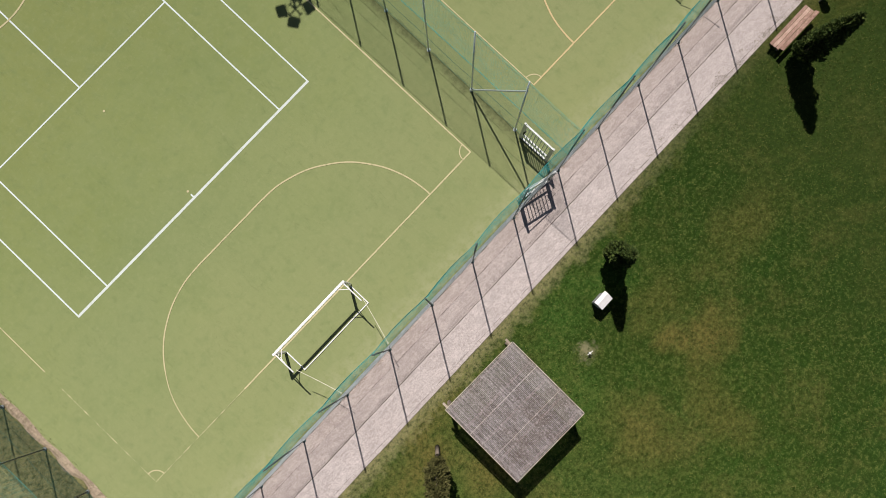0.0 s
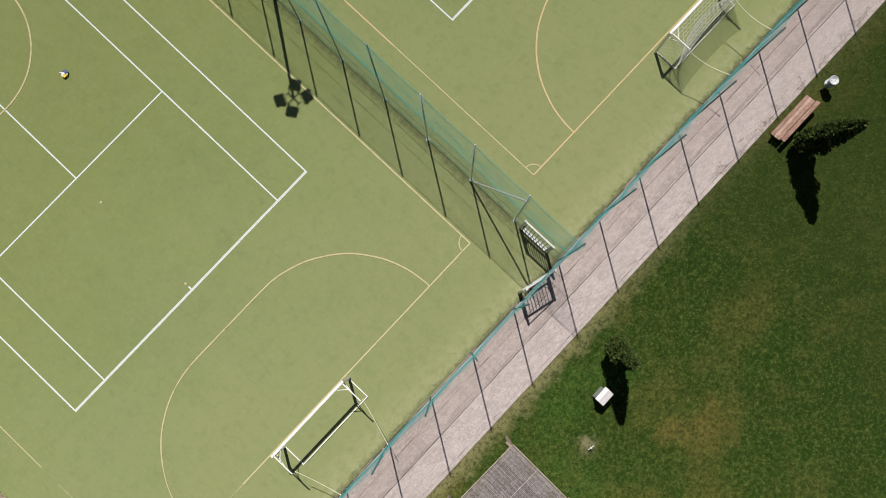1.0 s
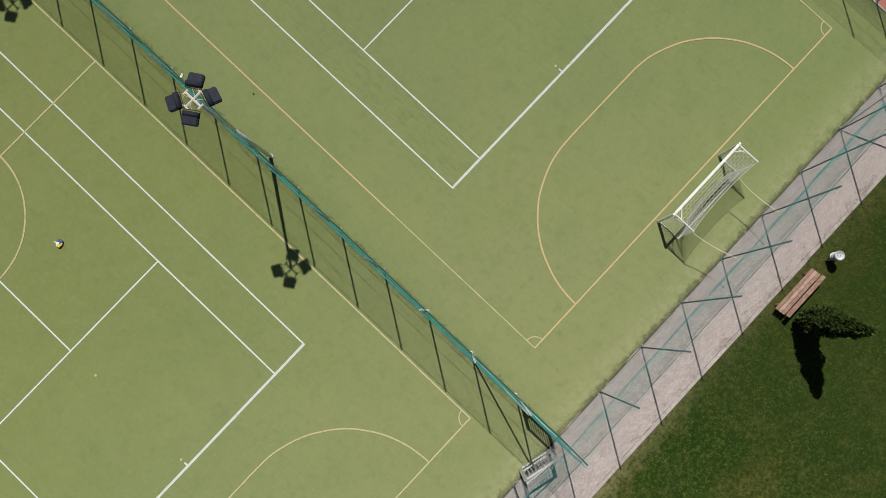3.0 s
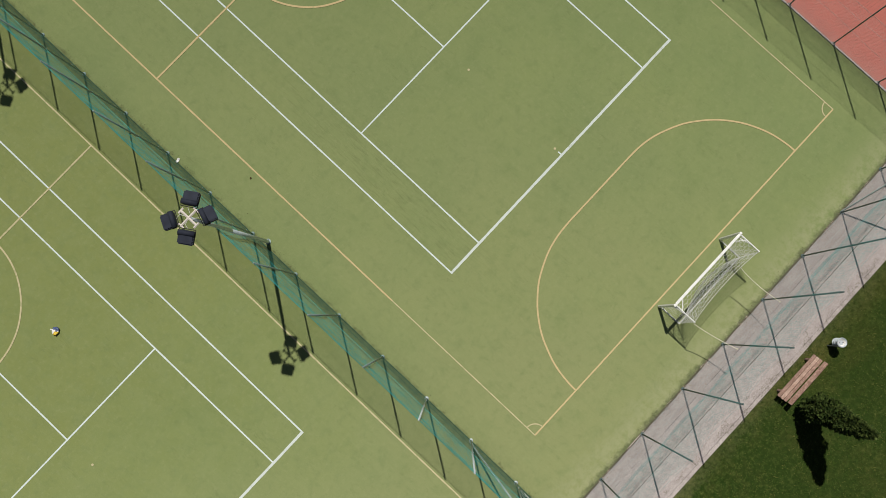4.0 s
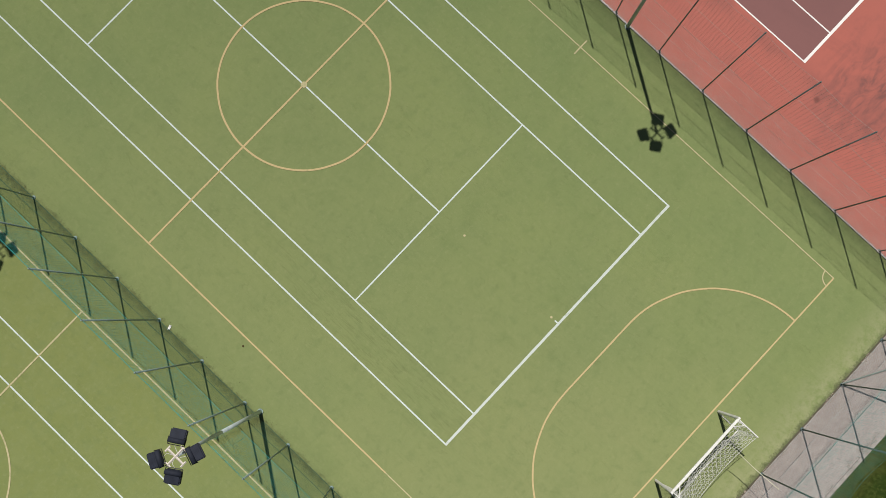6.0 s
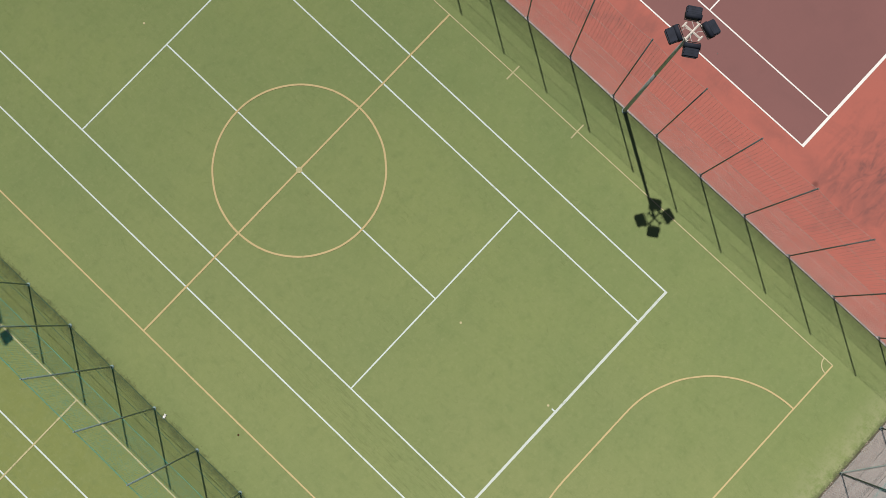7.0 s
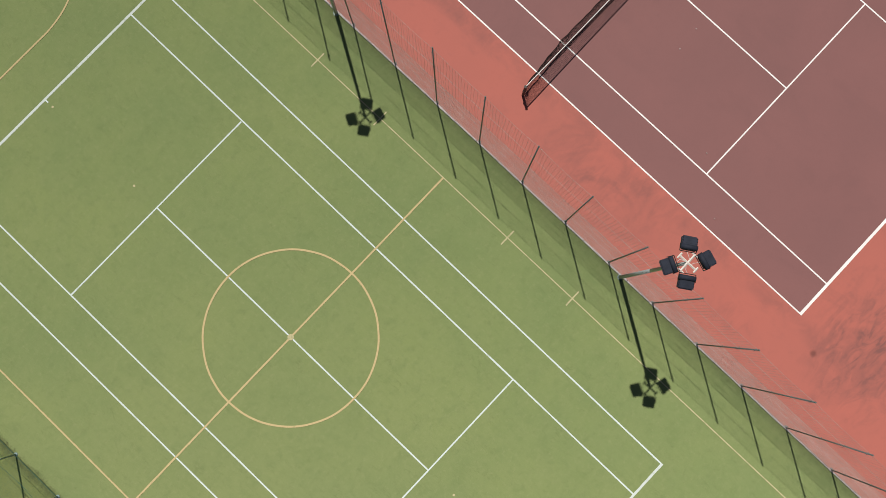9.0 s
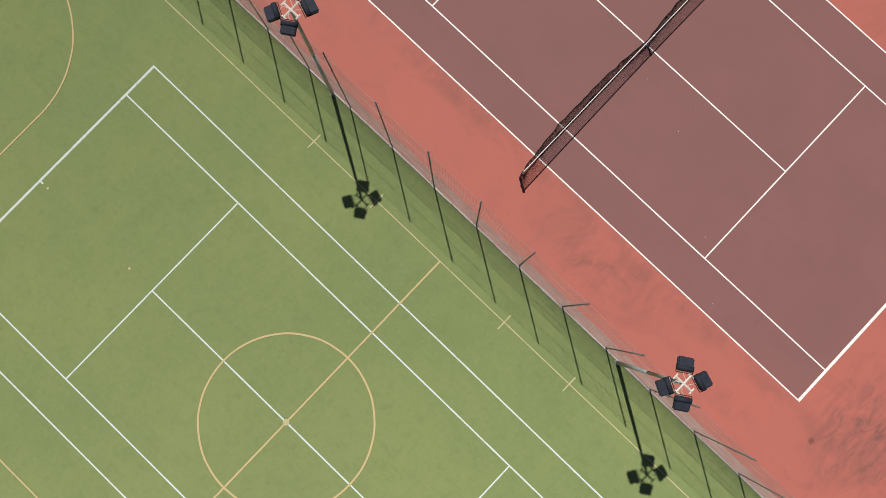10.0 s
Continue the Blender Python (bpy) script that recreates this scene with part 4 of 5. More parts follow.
# ---- goals ----
def hex_net(bm, corner, eu, ev, nu, nv, r, wob, head=Vector((0, 0, 0)), foot=Vector((0, 0, 0))):
    """A hexagon-meshed net over the patch corner + u eu + v ev, hanging in slightly between its edges."""
    def at(u, v):
        dip = 16 * u * (1 - u) * v * (1 - v)
        return corner + eu * u + ev * v + wob * dip + (head * (1 - v) + foot * v) * (4 * u * (1 - u)) ** 0.8

    for j in range(nv + 1):
        for i in range(nu):
            x0, x1 = i / nu, (i + 1) / nu
            y = j / nv
            o = 0.22 / nv * (1 if (i + j) % 2 else -1)
            c = min(1, max(0, y + o))
            d = min(1, max(0, y - o))
            tube(bm, at(x0, c), at(x1, d), r, 3, caps=False)
            if (i + j) % 2 == 1 and j < nv:
                tube(bm, at(x0, min(1, max(0, y + 0.22 / nv))), at(x0, min(1, (j + 1) / nv - 0.22 / nv)), r, 3, caps=False)


def goal(xm, label, netted):
    g = thing("goal", label, "football goal", (xm, 2.35, 0), 0, "small football goals")
    h, w = 2.0, 1.545
    for s in (-1, 1):
        bm = bmesh.new()
        block(bm, (s * w - 0.04, -0.04, 0), (s * w + 0.04, 0.04, h + 0.04), 0.012)
        part("goal_post", bm, WHITE_METAL, g)
    bm = bmesh.new()
    block(bm, (-w + 0.042, -0.04, h - 0.04), (w - 0.042, 0.04, h + 0.04), 0.012)
    part("crossbar", bm, WHITE_METAL, g)
    for s in (-1, 1):
        x = s * (w - 0.03)
        bm = bmesh.new()
        bent(bm, [(x, -0.04, h - 0.01), (x, -0.8, h - 0.01), (x, -0.82, h - 0.06)], 0.022, 8)
        part("top_stanchion", bm, WHITE_METAL, g)
        bm = bmesh.new()
        tube(bm, (x, -0.3, h - 0.01), (x - s * 0.3, -0.02, h - 0.01), 0.013, 6)
        part("corner_brace", bm, WHITE_METAL, g)
        bm = bmesh.new()
        tube(bm, (x, -0.02, h - 0.45), (x, -0.55, h - 0.02), 0.014, 6)
        part("side_strut", bm, WHITE_METAL, g)
        bm = bmesh.new()
        tube(bm, (x, -0.04, 0.03), (x, -0.87, 0.03), 0.022, 8)
        part("base_rail", bm, WHITE_METAL, g)
    bm = bmesh.new()
    tube(bm, (-w + 0.01, -0.87, 0.03), (w - 0.01, -0.87, 0.03), 0.022, 8)
    part("rear_rail", bm, WHITE_METAL, g)
    if netted:
        bm = bmesh.new()
        V = Vector
        x = w - 0.03
        hex_net(bm, V((-x, -0.03, h)), V((2 * x, 0, 0)), V((0, -0.78, 0)), 32, 8, 0.0062, V((0, 0, -0.08)), foot=V((0, 0.09, -0.1)))
        hex_net(bm, V((-x, -0.81, h)), V((2 * x, 0, 0)), V((0, -0.06, -1.95)), 32, 17, 0.006, V((0, 0.45, 0)), head=V((0, 0.09, -0.1)))
        for s in (-1, 1):
            hex_net(bm, V((s * x, -0.03, h)), V((0, -0.8, 0)), V((0, 0, -1.95)), 7, 15, 0.0055, V((-s * 0.12, 0, 0)))
        part("net", bm, WHITE_CORD, g, "white hexagonal goal net")
    return g


goal(XA - 0.05, "white steel football goal without a net", False)
goal(XB - 0.02, "white steel football goal with a hexagonal net", True)


def rope(a, b, sag):
    a, b = Vector(a), Vector(b)
    bm = bmesh.new()
    bent(bm, [a.lerp(b, k / 10) - Vector((0, 0, sag * 4 * (k / 10) * (1 - k / 10))) for k in range(11)], 0.0105, 6)
    bmesh.ops.create_icosphere(bm, subdivisions=1, radius=0.03, matrix=Matrix.Translation(b))
    return solid("rope", bm, ROPE, "pale rope tying a goal to the fence", "rope", group="goal ropes")


rope((-7.55, 1.53, 1.9), (-8.0, 0.03, 1.9), 0.1)
rope((-10.55, 1.53, 1.9), (-10.1, 0.03, 1.9), 0.1)
rope((7.52, 1.53, 1.97), (7.86, 0.03, 1.95), 0.22)
rope((9.85, 1.62, 1.88), (9.87, 0.03, 1.95), 0.22)


# ---- tennis net ----
def tennis_net():
    n = thing("tennis_net", "black tennis net with white top band", "tennis net", (XC, MID - 0.01, 0))
    half = 6.46

    def head(u):
        return 0.914 + 0.156 * (abs(u) / half) ** 1.6

    for s in (-1, 1):
        bm = bmesh.new()
        tube(bm, (s * half, 0, 0), (s * half, 0, 1.09), 0.042, 12)
        tube(bm, (s * half, 0, 1.09), (s * half, 0, 1.1), 0.05, 12)
        block(bm, (s * (half + 0.03) - 0.03, -0.03, 0.55), (s * (half + 0.03) + 0.03, 0.03, 0.7), 0.008)
        part("net_post", bm, BLACK, n)
    verts, faces = [], []

    def strand(p, q, r):
        d = (q - p).normalized()
        e1 = d.cross(Vector((0, 1, 0))).normalized() * r
        e2 = Vector((0, r, 0))
        i = len(verts)
        for c in (p, q):
            for w in (e1, -0.5 * e1 + 0.87 * e2, -0.5 * e1 - 0.87 * e2):
                verts.append(c + w)
        faces.extend([(i, i + 1, i + 4, i + 3), (i + 1, i + 2, i + 5, i + 4), (i + 2, i, i + 3, i + 5)])

    def hang(u, f):
        """A point of the net, f of the way up; it swells between the posts and the strap."""
        swell = 0.28 * math.sin(math.pi * f) * (0.25 + 0.75 * abs(math.sin(math.pi * u / half)) ** 0.8) * min(1, (half - abs(u)) * 3) * (1 + 0.15 * noise.noise(Vector((u * 0.8, 0, 0))) + 0.22 * noise.noise(Vector((u * 2.9, f * 2, 4))))
        return Vector((u, swell, 0.03 + (head(u) - 0.08) * f))

    k = -half + 0.05
    while k < half - 0.03:
        for j in range(5):
            strand(hang(k, j / 5), hang(k, (j + 1) / 5), 0.0046)
        k += 0.036
    for j in range(27):
        for i in range(144):
            a, b = -half + 0.04 + (2 * half - 0.08) * i / 144, -half + 0.04 + (2 * half - 0.08) * (i + 1) / 144
            f = j / 26
            strand(hang(a, f), hang(b, f), 0.0046)
    part("mesh", raw_mesh("mesh", verts, faces, BLACK_NET), None, n)
    bm = bmesh.new()
    rows = []
    for i in range(33):
        u = -half + 0.03 + (2 * half - 0.06) * i / 32
        z = head(u)
        rows.append([bm.verts.new(c) for c in ((u, -0.011, z - 0.055), (u, -0.013, z - 0.004), (u, 0, z + 0.003), (u, 0.013, z - 0.004), (u, 0.011, z - 0.055))])
    for r, s in zip(rows, rows[1:]):
        for k in range(4):
            bm.faces.new((r[k], s[k], s[k + 1], r[k + 1]))
    part("top_band", bm, WHITE_TAPE, n)
    bm = bmesh.new()
    block(bm, (-0.025, -0.02, 0.01), (0.025, -0.012, 0.9))
    block(bm, (-0.025, 0.012, 0.01), (0.025, 0.02, 0.9))
    block(bm, (-0.028, -0.024, 0.88), (0.028, 0.024, 0.925))
    part("centre_strap", bm, WHITE_TAPE, n)
    bm = bmesh.new()
    tube(bm, (-half, 0, 1.06), (-half - 0.02, -0.02, 0.6), 0.006, 5)
    part("tension_cable", bm, BLACK, n)


tennis_net()


# ---- shelter ----
def shelter():
    s = thing("shelter", "open timber shelter with weathered grey board roof on lawn", "shelter", (-6.82, -4.17, -0.04), -1.5)
    hx, hy = 1.43, 1.5
    for x in (-hx + 0.08, hx - 0.08):
        for y in (-hy + 0.08, hy - 0.08):
            bm = bmesh.new()
            block(bm, (x - 0.05, y - 0.05, 0), (x + 0.05, y + 0.05, 2.42), 0.008)
            part("corner_post", bm, POST_WOOD, s)
    for x in (-hx + 0.08, hx - 0.08):
        bm = bmesh.new()
        block(bm, (x - 0.035, -hy - 0.02, 2.42), (x + 0.035, hy + 0.2, 2.52), 0.006)
        part("beam", bm, POST_WOOD, s)
    for k in range(5):
        y = -hy + 0.1 + (2 * hy - 0.2) * k / 4
        bm = bmesh.new()
        block(bm, (-hx + 0.02, y - 0.03, 2.522), (hx - 0.02, y + 0.03, 2.57), 0.005)
        part("rafter", bm, POST_WOOD, s)
    rng = random.Random(11)
    n = 66
    w = 2 * hx / n
    for k in range(n):
        x = -hx + w * k
        bm = bmesh.new()
        e0, e1 = rng.uniform(-0.006, 0.008), rng.uniform(-0.006, 0.008)
        block(bm, (x + 0.002, -hy - e0, 2.572), (x + w - 0.003 - rng.uniform(0, 0.005), hy + e1, 2.592 + rng.uniform(-0.008, 0.008)), 0.003)
        part("roof_board", bm, ROOF_WOOD, s)
    for y in (-0.51, 0.48):
        bm = bmesh.new()
        block(bm, (-hx + 0.01, y - 0.012, 2.601), (hx - 0.01, y + 0.012, 2.612), 0.002)
        part("batten", bm, BATTEN_WOOD, s)
    for x in (-hx - 0.012, hx + 0.012):
        bm = bmesh.new()
        block(bm, (x - 0.011, -hy, 2.5), (x + 0.011, hy, 2.6), 0.003)
        part("edge_board", bm, EDGE_WOOD, s)
    for y in (-hy - 0.02, hy + 0.02):
        bm = bmesh.new()
        block(bm, (-hx, y - 0.009, 2.55), (hx, y + 0.009, 2.597), 0.003)
        part("edge_board", bm, EDGE_WOOD, s)
    for y in (-hy + 0.08, hy - 0.08):
        bm = bmesh.new()
        tube(bm, (-hx + 0.1, y, 1.75), (-hx + 0.6, y, 2.44), 0.03, 6)
        tube(bm, (hx - 0.1, y, 1.75), (hx - 0.6, y, 2.44), 0.03, 6)
        part("knee_brace", bm, POST_WOOD, s)


shelter()


# ---- trees ----
def cypress(at, height, width, foliage, label, seed, bare=0.25, lean=(0, 0), dense=2600):
    rng = random.Random(seed)
    t = thing("cypress_tree", label, "tree", at, 0, "columnar cypresses")
    bm = bmesh.new()
    pts = [(0.03 * math.sin(k * 1.7 + seed), 0.03 * math.cos(k * 2.1), -0.05 + height * 0.93 * k / 7) for k in range(8)]
    for k, (a, b) in enumerate(zip(pts, pts[1:])):
        tube(bm, a, b, 0.075 * (1 - k / 7.6), 8, 0.075 * (1 - (k + 1) / 7.6))
    def tip(p):
        f = max(0, p.z / height)
        return Vector((p.x + lean[0] * f, p.y + lean[1] * f, p.z))

    for v in bm.verts:
        v.co = tip(v.co)
    part("trunk", bm, BARK, t, smooth=True)

    def girth(f, a):
        prof = min(1.0, (f / 0.16) ** 0.6) * (1 - max(0, (f - 0.3) / 0.7) ** 1.5) ** 0.8
        return width / 2 * prof * (0.8 + 0.55 * noise.noise(Vector((math.cos(a) * 1.6, math.sin(a) * 1.6, f * 7 + seed))))

    for k in range(14):
        f = 0.06 + 0.8 * k / 14
        a = k * 2.4
        r = girth(f, a) * 0.8
        bm = bmesh.new()
        z = bare + (height - bare) * f
        tube(bm, (0, 0, z), (r * math.cos(a), r * math.sin(a), z + 0.35), 0.016, 5, 0.006)
        for v in bm.verts:
            v.co = tip(v.co)
        part("limb", bm, BARK, t)
    verts, faces = [], []
    for k in range(dense):
        f = rng.random() ** 1.15
        a = rng.uniform(0, 2 * math.pi)
        r = max(0.02, girth(f, a)) * (1 - 0.6 * rng.random() ** 2.2)
        z = bare + (height - bare) * f
        c = tip(Vector((r * math.cos(a), r * math.sin(a), z)))
        out = Vector((math.cos(a), math.sin(a), rng.uniform(0.6, 2.4))).normalized()
        side = out.orthogonal().normalized()
        for s in range(5):
            d = (out + Vector((rng.uniform(-0.6, 0.6), rng.uniform(-0.6, 0.6), rng.uniform(-0.4, 0.4)))).normalized()
            e = d.cross(Vector((rng.uniform(-1, 1), rng.uniform(-1, 1), rng.uniform(-1, 1)))).normalized()
            ln, wd = rng.uniform(0.09, 0.17), rng.uniform(0.02, 0.038)
            i = len(verts)
            verts += [c, c + d * ln * 0.5 + e * wd, c + d * ln, c + d * ln * 0.5 - e * wd]
            faces += [(i, i + 1, i + 2, i + 3)]
    part("crown", raw_mesh("crown", verts, faces, foliage), None, t)


cypress((-0.83, -3.32, -0.04), 4.85, 0.76, CYPRESS, "slim dark green cypress standing on the lawn", 3, 0.15, lean=(-0.5, -0.01))
cypress((8.45, -3.34, -0.04), 5.05, 0.9, CYPRESS, "slim dark green cypress behind a wooden bench", 8, 0.15, (-0.4, -0.1))
cypress((-9.48, -3.46, -0.04), 5.4, 0.7, CYPRESS_DRY, "olive green cypress with a bare lower trunk", 15, 1.2, (-0.75, -0.7), 1300)


# ---- bench, bin, box, tap ----
def bench():
    b = thing("bench", "red-brown wooden slat bench with a backrest on lawn", "bench", (8.88, -2.52, -0.04), 0)
    L = 0.91
    for k in range(3):
        y = 0.13 - k * 0.125
        bm = bmesh.new()
        block(bm, (-L, y - 0.055, 0.43), (L, y + 0.055, 0.468), 0.006)
        part("seat_slat", bm, BENCH_PALE if k == 1 else BENCH_WOOD, b, "sun-bleached pale slat" if k == 1 else "", at=pose(0.012 * (k - 1), 0, 0, 0, 0, 0.15 * (k - 1)))
    bm = bmesh.new()
    block(bm, (-L, -0.018, -0.075), (L, 0.018, 0.075), 0.006)
    part("backrest_slat", bm, BENCH_WOOD, b, at=pose(0.02, -0.25, 0.6, 62, 0, 0))
    for x in (-0.7, 0.7):
        bm = bmesh.new()
        block(bm, (x - 0.04, -0.2, 0.0), (x + 0.04, -0.12, 0.43), 0.008)
        block(bm, (x - 0.04, 0.08, 0.0), (x + 0.04, 0.16, 0.43), 0.008)
        block(bm, (x - 0.035, -0.2, 0.36), (x + 0.035, 0.17, 0.428), 0.006)
        part("leg_frame", bm, BENCH_WOOD, b)
        bm = bmesh.new()
        tube(bm, (x, -0.18, 0.4), (x, -0.275, 0.66), 0.025, 6)
        part("back_support", bm, BENCH_WOOD, b)


bench()


def waste_bin():
    b = thing("waste_bin", "pale galvanised round waste bin hung on a post", "waste bin", (10.58, -2.63, -0.04))
    b.scale = (0.98, 0.98, 1.06)
    bm = bmesh.new()
    tube(bm, (0, 0, 0.36), (0, 0, 0.72), 0.125, 24, 0.145)
    for z in (0.4, 0.53, 0.66):
        tube(bm, (0, 0, z), (0, 0, z + 0.02), 0.15, 24)
    part("body", bm, BIN_METAL, b, smooth=False)
    bm = bmesh.new()
    for k in range(24):
        a, c = k * math.pi / 12, (k + 1) * math.pi / 12
        tube(bm, (0.148 * math.cos(a), 0.148 * math.sin(a), 0.79), (0.148 * math.cos(c), 0.148 * math.sin(c), 0.79), 0.022, 6)
    part("rim", bm, BIN_METAL, b)
    # crumpled pale liner, sunk in the mouth
    bm = bmesh.new()
    n, rings = 20, []
    for q in range(5):
        r = 0.13 * (1 - q / 4.6)
        rings.append([bm.verts.new((r * math.cos(k * 2 * math.pi / n), r * math.sin(k * 2 * math.pi / n), 0.78 - 0.035 * q + 0.035 * noise.noise(Vector((k * 0.9, q * 1.7, 1))))) for k in range(n)])
    for u, w in zip(rings, rings[1:]):
        for k in range(n):
            bm.faces.new((u[k], u[(k + 1) % n], w[(k + 1) % n], w[k]))
    bm.faces.new(rings[-1])
    part("liner", bm, BOX_WHITE, b, "crumpled white liner")
    bm = bmesh.new()
    tube(bm, (0.03, -0.03, 0.66), (0.05, -0.05, 0.74), 0.03, 8, 0.012)
    tube(bm, (-0.05, 0.02, 0.68), (-0.02, 0.05, 0.72), 0.022, 7, 0.018)
    part("rubbish", bm, BOX_GREY, b, "dark scraps of rubbish")
    bm = bmesh.new()
    for k in range(3):
        a = k * 2.1
        tube(bm, (0.13 * math.cos(a), 0.13 * math.sin(a), 0.7), (0.13 * math.cos(a), 0.13 * math.sin(a), 0.78), 0.01, 6)
    part("rim_bracket", bm, BIN_METAL, b)
    bm = bmesh.new()
    block(bm, (0.135, -0.04, 0.5), (0.185, 0.04, 0.57), 0.01)
    part("latch", bm, BIN_METAL, b)
    bm = bmesh.new()
    tube(bm, (-0.16, 0, 0), (-0.16, 0, 0.75), 0.022, 8)
    part("stand", bm, POST_GREY, b)


waste_bin()


def service_box():
    b = thing("service_box", "white service box with a pitched lid on lawn", "service box", (-2.3, -4.05, -0.04), 1)
    b.scale = (0.88, 0.88, 1)
    bm = bmesh.new()
    block(bm, (-0.24, -0.17, 0.12), (0.24, 0.17, 0.9), 0.01)
    part("body", bm, BOX_PALE, b)
    bm = bmesh.new()
    rows = []
    for x in (-0.29, 0.29):
        rows.append([bm.verts.new(c) for c in ((x, -0.21, 0.9), (x, 0.06, 1.04), (x, 0.2, 0.97), (x, 0.2, 0.94), (x, 0.06, 1.01), (x, -0.21, 0.87))])
    for k in range(6):
        bm.faces.new((rows[0][k], rows[1][k], rows[1][(k + 1) % 6], rows[0][(k + 1) % 6]))
    bm.faces.new(rows[0])
    bm.faces.new(rows[1][::-1])
    bmesh.ops.recalc_face_normals(bm, faces=bm.faces)
    part("lid", bm, BOX_WHITE, b, "white pitched lid")
    bm = bmesh.new()
    for x in (-0.18, 0.18):
        block(bm, (x - 0.035, -0.035, 0), (x + 0.035, 0.035, 0.13), 0.005)
    part("foot", bm, BOX_GREY, b)
    bm = bmesh.new()
    block(bm, (-0.2, -0.176, 0.2), (0.2, -0.171, 0.82))
    part("door", bm, BOX_GREY, b)


service_box()


def garden_tap():
    g = thing("sprinkler", "small white lawn sprinkler in bare earth", "sprinkler", (-3.79, -4.98, -0.04))
    bm = bmesh.new()
    tube(bm, (0, 0, 0), (0, 0, 0.28), 0.022, 8)
    part("riser", bm, POST_GREY, g)
    bm = bmesh.new()
    tube(bm, (-0.1, 0.02, 0.29), (0.12, -0.02, 0.29), 0.012, 8)
    tube(bm, (0.0, -0.05, 0.3), (0.0, 0.05, 0.3), 0.014, 8)
    tube(bm, (0, 0, 0.27), (0, 0, 0.34), 0.035, 10, 0.02)
    part("arm", bm, WHITE_METAL, g)


garden_tap()


# ---- small things ----
def ball():
    """A limp ball, half let down: its top is pushed in and its skin lies in folds."""
    b = thing("deflated_ball", "limp yellow, blue and white ball lying on turf", "ball", (-6.8, 16.48, 0.0), 35)
    panels = {name: bmesh.new() for name in ("yellow_panel", "blue_panel", "white_panel")}
    n, rows = 36, 14

    def skin(i, j):
        a, f = 2 * math.pi * i / n, math.pi * j / rows
        u = Vector((math.cos(a) * math.sin(f), math.sin(a) * math.sin(f), math.cos(f)))
        r = 0.112 * (1 + 0.22 * noise.noise(u * 2.1 + Vector((4, 1, 2))) + 0.08 * noise.noise(u * 6))
        z = 0.075 + 0.085 * u.z - 0.06 * max(0, u.z) ** 2 * (1 + 0.8 * noise.noise(u * 3))
        return Vector((u.x * r * 1.2, u.y * r, max(0.004, z)))

    for i in range(n):
        for j in range(rows):
            quad = [skin(i, j), skin(i + 1, j), skin(i + 1, j + 1), skin(i, j + 1)]
            c = sum(quad, Vector()) / 4
            k = math.sin(c.x * 17 + 2.2) + 0.9 * math.sin(c.y * 21 - 0.6)
            name = "yellow_panel" if c.x < -0.02 and k < 0.9 else "blue_panel" if c.x > 0.035 and k < 1.1 else "white_panel" if k > 0.1 else "blue_panel"
            bm = panels[name]
            bm.faces.new([bm.verts.new(q) for q in quad])
    for name, m in (("yellow_panel", BALL_YELLOW), ("blue_panel", BALL_BLUE), ("white_panel", BALL_WHITE)):
        bmesh.ops.remove_doubles(panels[name], verts=panels[name].verts, dist=0.0005)
        bmesh.ops.recalc_face_normals(panels[name], faces=panels[name].faces)
        part(name, panels[name], m, b, smooth=True)
    bm = bmesh.new()
    tube(bm, (0.01, 0.12, 0.06), (0.03, 0.2, 0.03), 0.028, 7, 0.012)
    part("pulled_flap", bm, BALL_WHITE, b, "white flap of loose skin")


ball()


def paper(at, size, seed):
    rng = random.Random(seed)
    bm = bmesh.new()
    bmesh.ops.create_grid(bm, x_segments=5, y_segments=4, size=size / 2)
    for v in bm.verts:
        v.co.y *= 0.45
        v.co.z = 0.02 + abs(v.co.x) * 0.5 + rng.uniform(-0.012, 0.012)
    bmesh.ops.solidify(bm, geom=bm.faces[:], thickness=0.002)
    ob = solid("paper_scrap", bm, PAPER, "crumpled white paper scrap on turf by the fence", "litter")
    ob.matrix_world = pose(*at, 0, 0, 15)


paper((0.07, 17.55, 0), 0.17, 4)


def fallen_leaf(at, size, turn, material=LEAF_BROWN, label="curled brown leaf lying on turf"):
    bm = bmesh.new()
    rows = []
    for k in range(7):
        u = k / 6
        w = 0.42 * size * math.sin(math.pi * min(1, u * 0.96 + 0.03)) ** 0.8
        z = 0.012 + 0.05 * size * math.sin(u * 5)
        rows.append([bm.verts.new((size * (u - 0.5), -w, z + 0.01)), bm.verts.new((size * (u - 0.5), 0, z)), bm.verts.new((size * (u - 0.5), w, z + 0.012))])
    for r, s in zip(rows, rows[1:]):
        for k in (0, 1):
            bm.faces.new((r[k], s[k], s[k + 1], r[k + 1]))
    bmesh.ops.solidify(bm, geom=bm.faces[:], thickness=0.002)
    ob = solid("fallen_leaf", bm, material, label, "leaf", group="fallen leaves")
    ob.matrix_world = pose(*at, 0, 0, turn)


fallen_leaf((1.32, 15.33, 0), 0.075, 30)
for x, y in ((26.1, 19.23), (26.4, 17.29), (25.48, 17.22), (21.9, 12.4), (19.6, 18.3), (23.4, 14.1)):
    fallen_leaf((x, y, 0.004 if x > 21.5 else 0), 0.04, x * 50, PAPER, "small pale dry leaf lying on court")


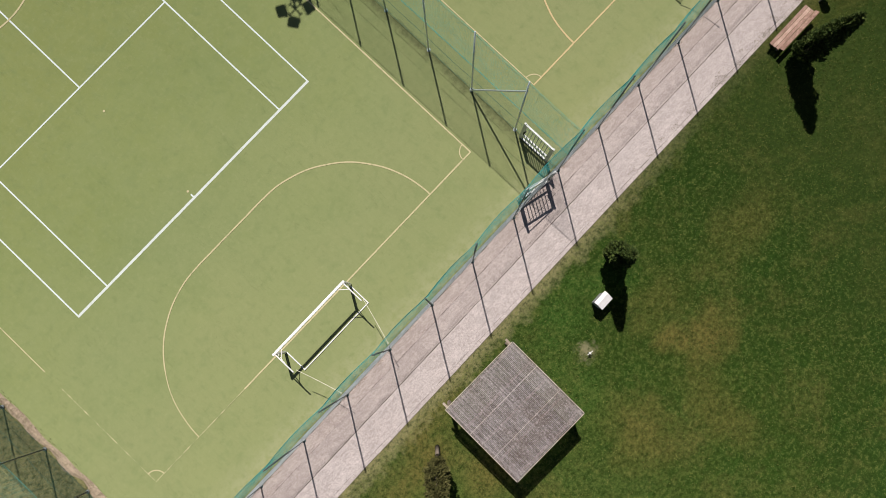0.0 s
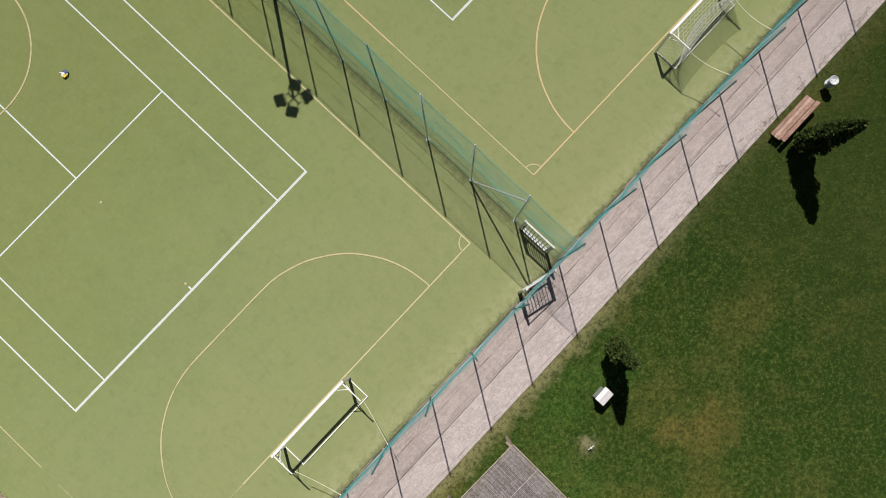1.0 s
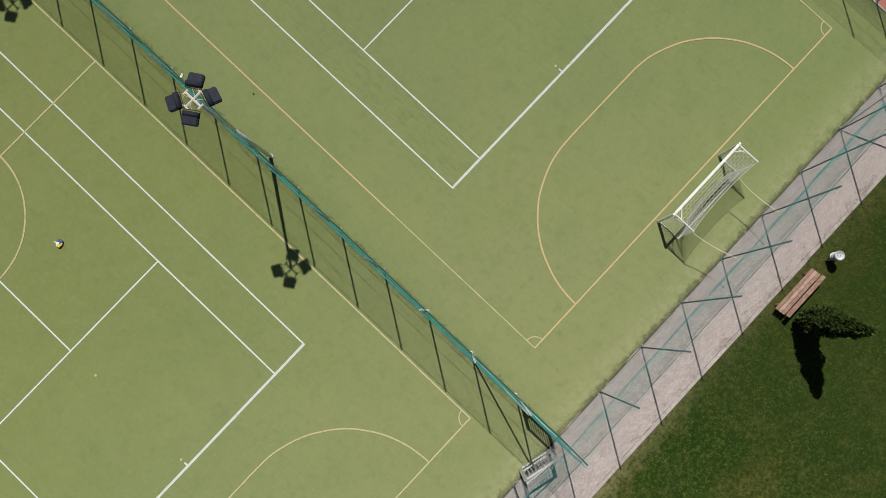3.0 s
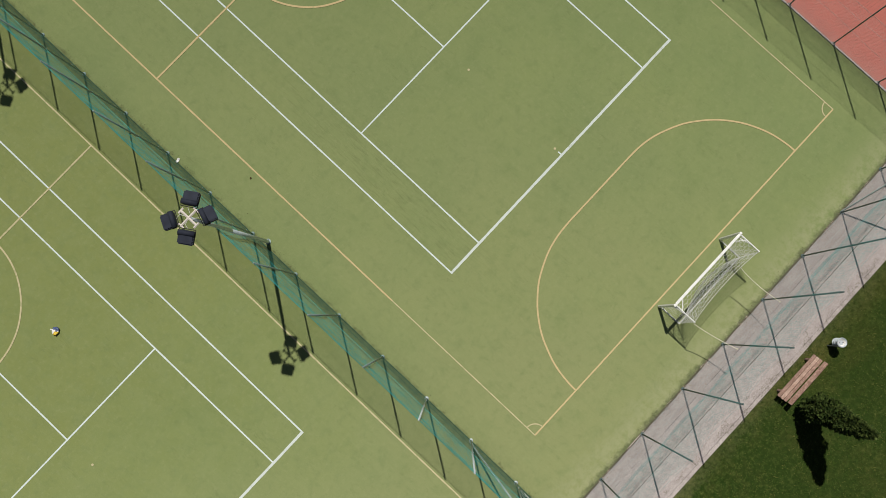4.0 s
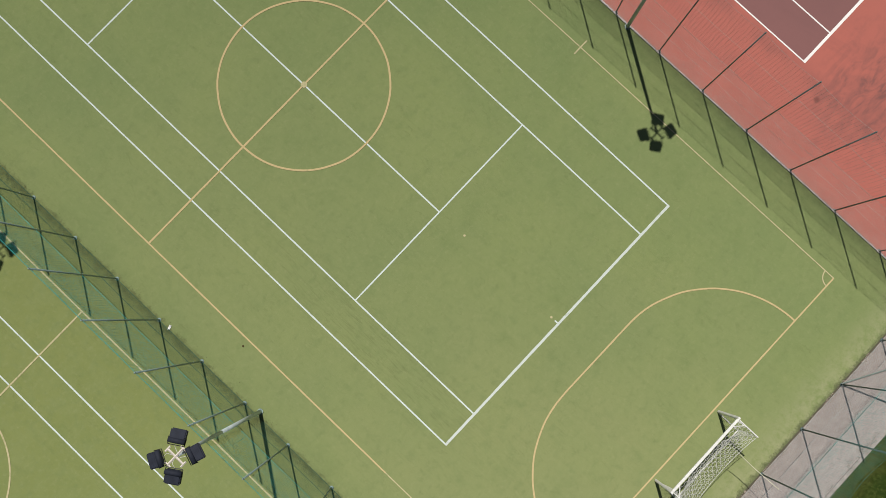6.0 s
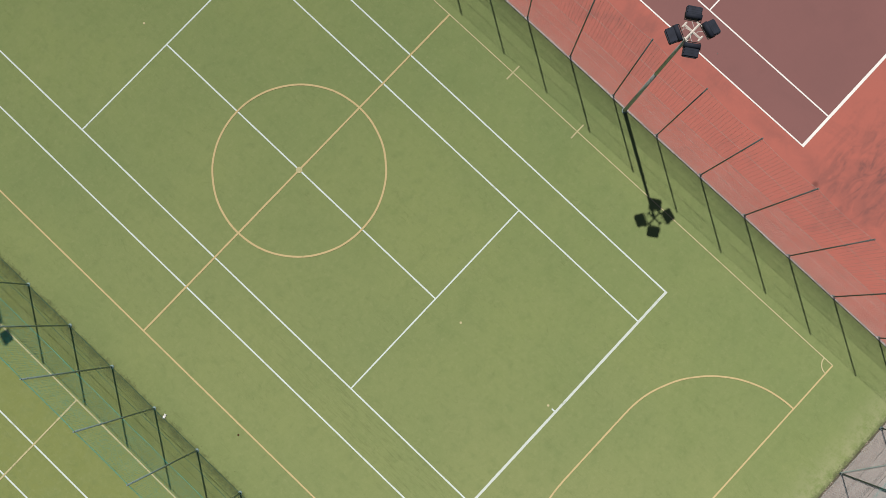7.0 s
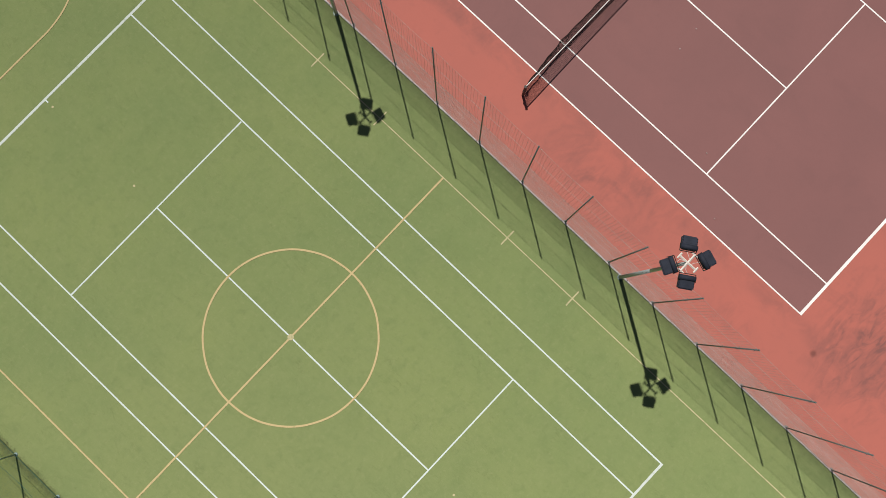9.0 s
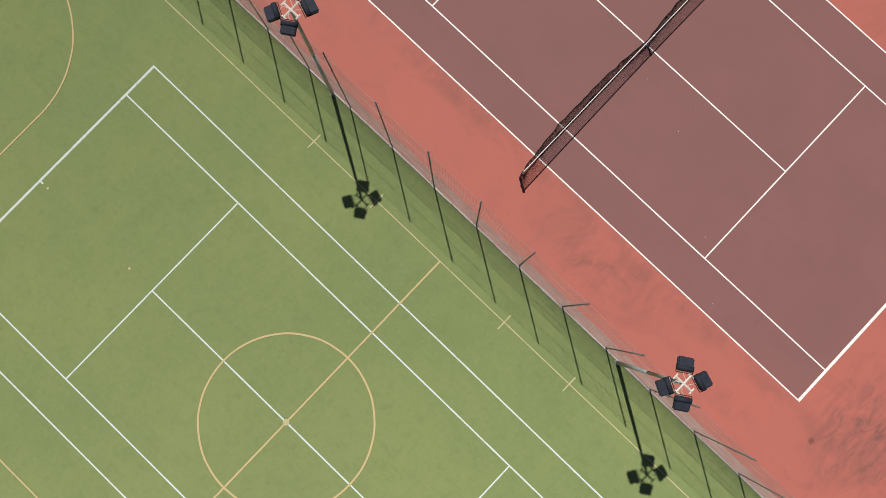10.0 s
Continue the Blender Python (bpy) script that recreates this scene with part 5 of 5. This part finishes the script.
# ---- scattered stuff ----
def scatter(name, places, size, tall, material, label, category, seed):
    rng = np.random.default_rng(seed)
    n = len(places)
    verts = np.zeros((n, 4, 3))
    a = rng.uniform(0, 2 * np.pi, n)
    s = size * rng.uniform(0.5, 1.4, n)
    for k in range(3):
        b = a + k * 2.09 + rng.uniform(-0.5, 0.5, n)
        verts[:, k, 0] = places[:, 0] + s * np.cos(b)
        verts[:, k, 1] = places[:, 1] + s * np.sin(b)
        verts[:, k, 2] = places[:, 2]
    verts[:, 3] = places + np.stack([s * rng.uniform(-0.6, 0.6, n), s * rng.uniform(-0.6, 0.6, n), tall * rng.uniform(0.4, 1.2, n)], 1)
    i = 4 * np.arange(n)[:, None]
    faces = np.concatenate([i + np.array(f) for f in ((0, 1, 3), (1, 2, 3), (2, 0, 3))])
    me = raw_mesh(name, verts.reshape(-1, 3).tolist(), faces.tolist(), material)
    return tagged(new(name, me), label, category, kind="stuff")


g = np.random.default_rng(3)


def band(n, x0, x1, y0, y1, z, clump=0.0):
    p = np.stack([g.uniform(x0, x1, n), g.uniform(y0, y1, n), np.full(n, z)], 1)
    p[:, 1] += np.where(p[:, 1] > -0.3, 0.0023 * p[:, 0], 0)
    if clump:
        keep = np.array([noise.noise(Vector((a * clump, b * clump, 0))) > 0.12 for a, b, _ in p])
        p = p[keep]
    return p


scatter("moss", np.concatenate([band(4200, 5.5, 18, -2.17, -1.76, 0, 3.2), band(1800, 6, 18, -2.17, -1.96, 0, 5.0), band(900, 1.5, 6, -2.06, -1.85, 0, 2.5), band(250, -18, 2, -2.06, -1.9, 0, 2.0), band(1500, -18, 18, -2.24, -2.17, 0, 1.5), band(3600, -18, 18, -0.14, 0.04, 0, 0.8)]), 0.013, 0.01, MOSS, "dark moss tufts along the paving edge", "moss", 1)
scatter("rubble", band(5200, -18, 18, -0.19, -0.02, -0.005, 1.6), 0.02, 0.012, RUBBLE, "broken pale and brown chips along the path edge", "rubble", 4)
near = band(900, 0, 1, 0.0, TOP, 0.0)
near[:, 0] = g.normal(-0.03, 0.12, len(near))
scatter("leaf_litter", np.concatenate([near, band(700, -18, 18, -0.02, 0.2, 0.0, 1.2), band(3000, -18.75, -18.02, 0.0, 16.0, 0.008), band(2500, -20.6, -18.3, 2.0, 11.0, -0.01)]), 0.014, 0.012, CRUMBS, "dark crumbs of leaves and moss beneath the fences", "leaf litter", 2)


def lawn_blades(n, x0, x1, y0, y1, seed):
    rng = np.random.default_rng(seed)
    c = np.stack([rng.uniform(x0, x1, n), rng.uniform(y0, y1, n), np.full(n, -0.045)], 1)
    bare = np.hypot(c[:, 0] + 3.8, c[:, 1] + 4.86) < rng.uniform(0.02, 0.26, n)
    c = c[~bare]
    n = len(c)
    verts = np.zeros((n, 3, 3, 3))
    for b in range(3):
        a = rng.uniform(0, 2 * np.pi, n)
        ln, lean, w = rng.uniform(0.035, 0.09, n), rng.uniform(0.3, 1.3, n), rng.uniform(0.006, 0.014, n)
        root = c + np.stack([rng.normal(0, 0.012, n), rng.normal(0, 0.012, n), np.zeros(n)], 1)
        tip = root + np.stack([ln * lean * np.cos(a), ln * lean * np.sin(a), ln], 1)
        side = np.stack([-np.sin(a) * w, np.cos(a) * w, np.zeros(n)], 1)
        verts[:, b, 0], verts[:, b, 1], verts[:, b, 2] = root - side, root + side, tip
    count = n * 9
    me = bpy.data.meshes.new("grass")
    me.vertices.add(count)
    me.vertices.foreach_set("co", verts.reshape(-1))
    me.loops.add(count)
    me.loops.foreach_set("vertex_index", np.arange(count, dtype=np.int32))
    me.polygons.add(count // 3)
    me.polygons.foreach_set("loop_start", np.arange(0, count, 3, dtype=np.int32))
    me.update(calc_edges=True)
    me.materials.append(BLADES)
    return tagged(new("grass", me), "short dark green lawn grass with dry patches", "grass", kind="stuff")


lawn_blades(80000, -17, 18, -13.5, -2.215, 21)
lawn_blades(9000, -22.5, -18.6, 0, 14, 22)
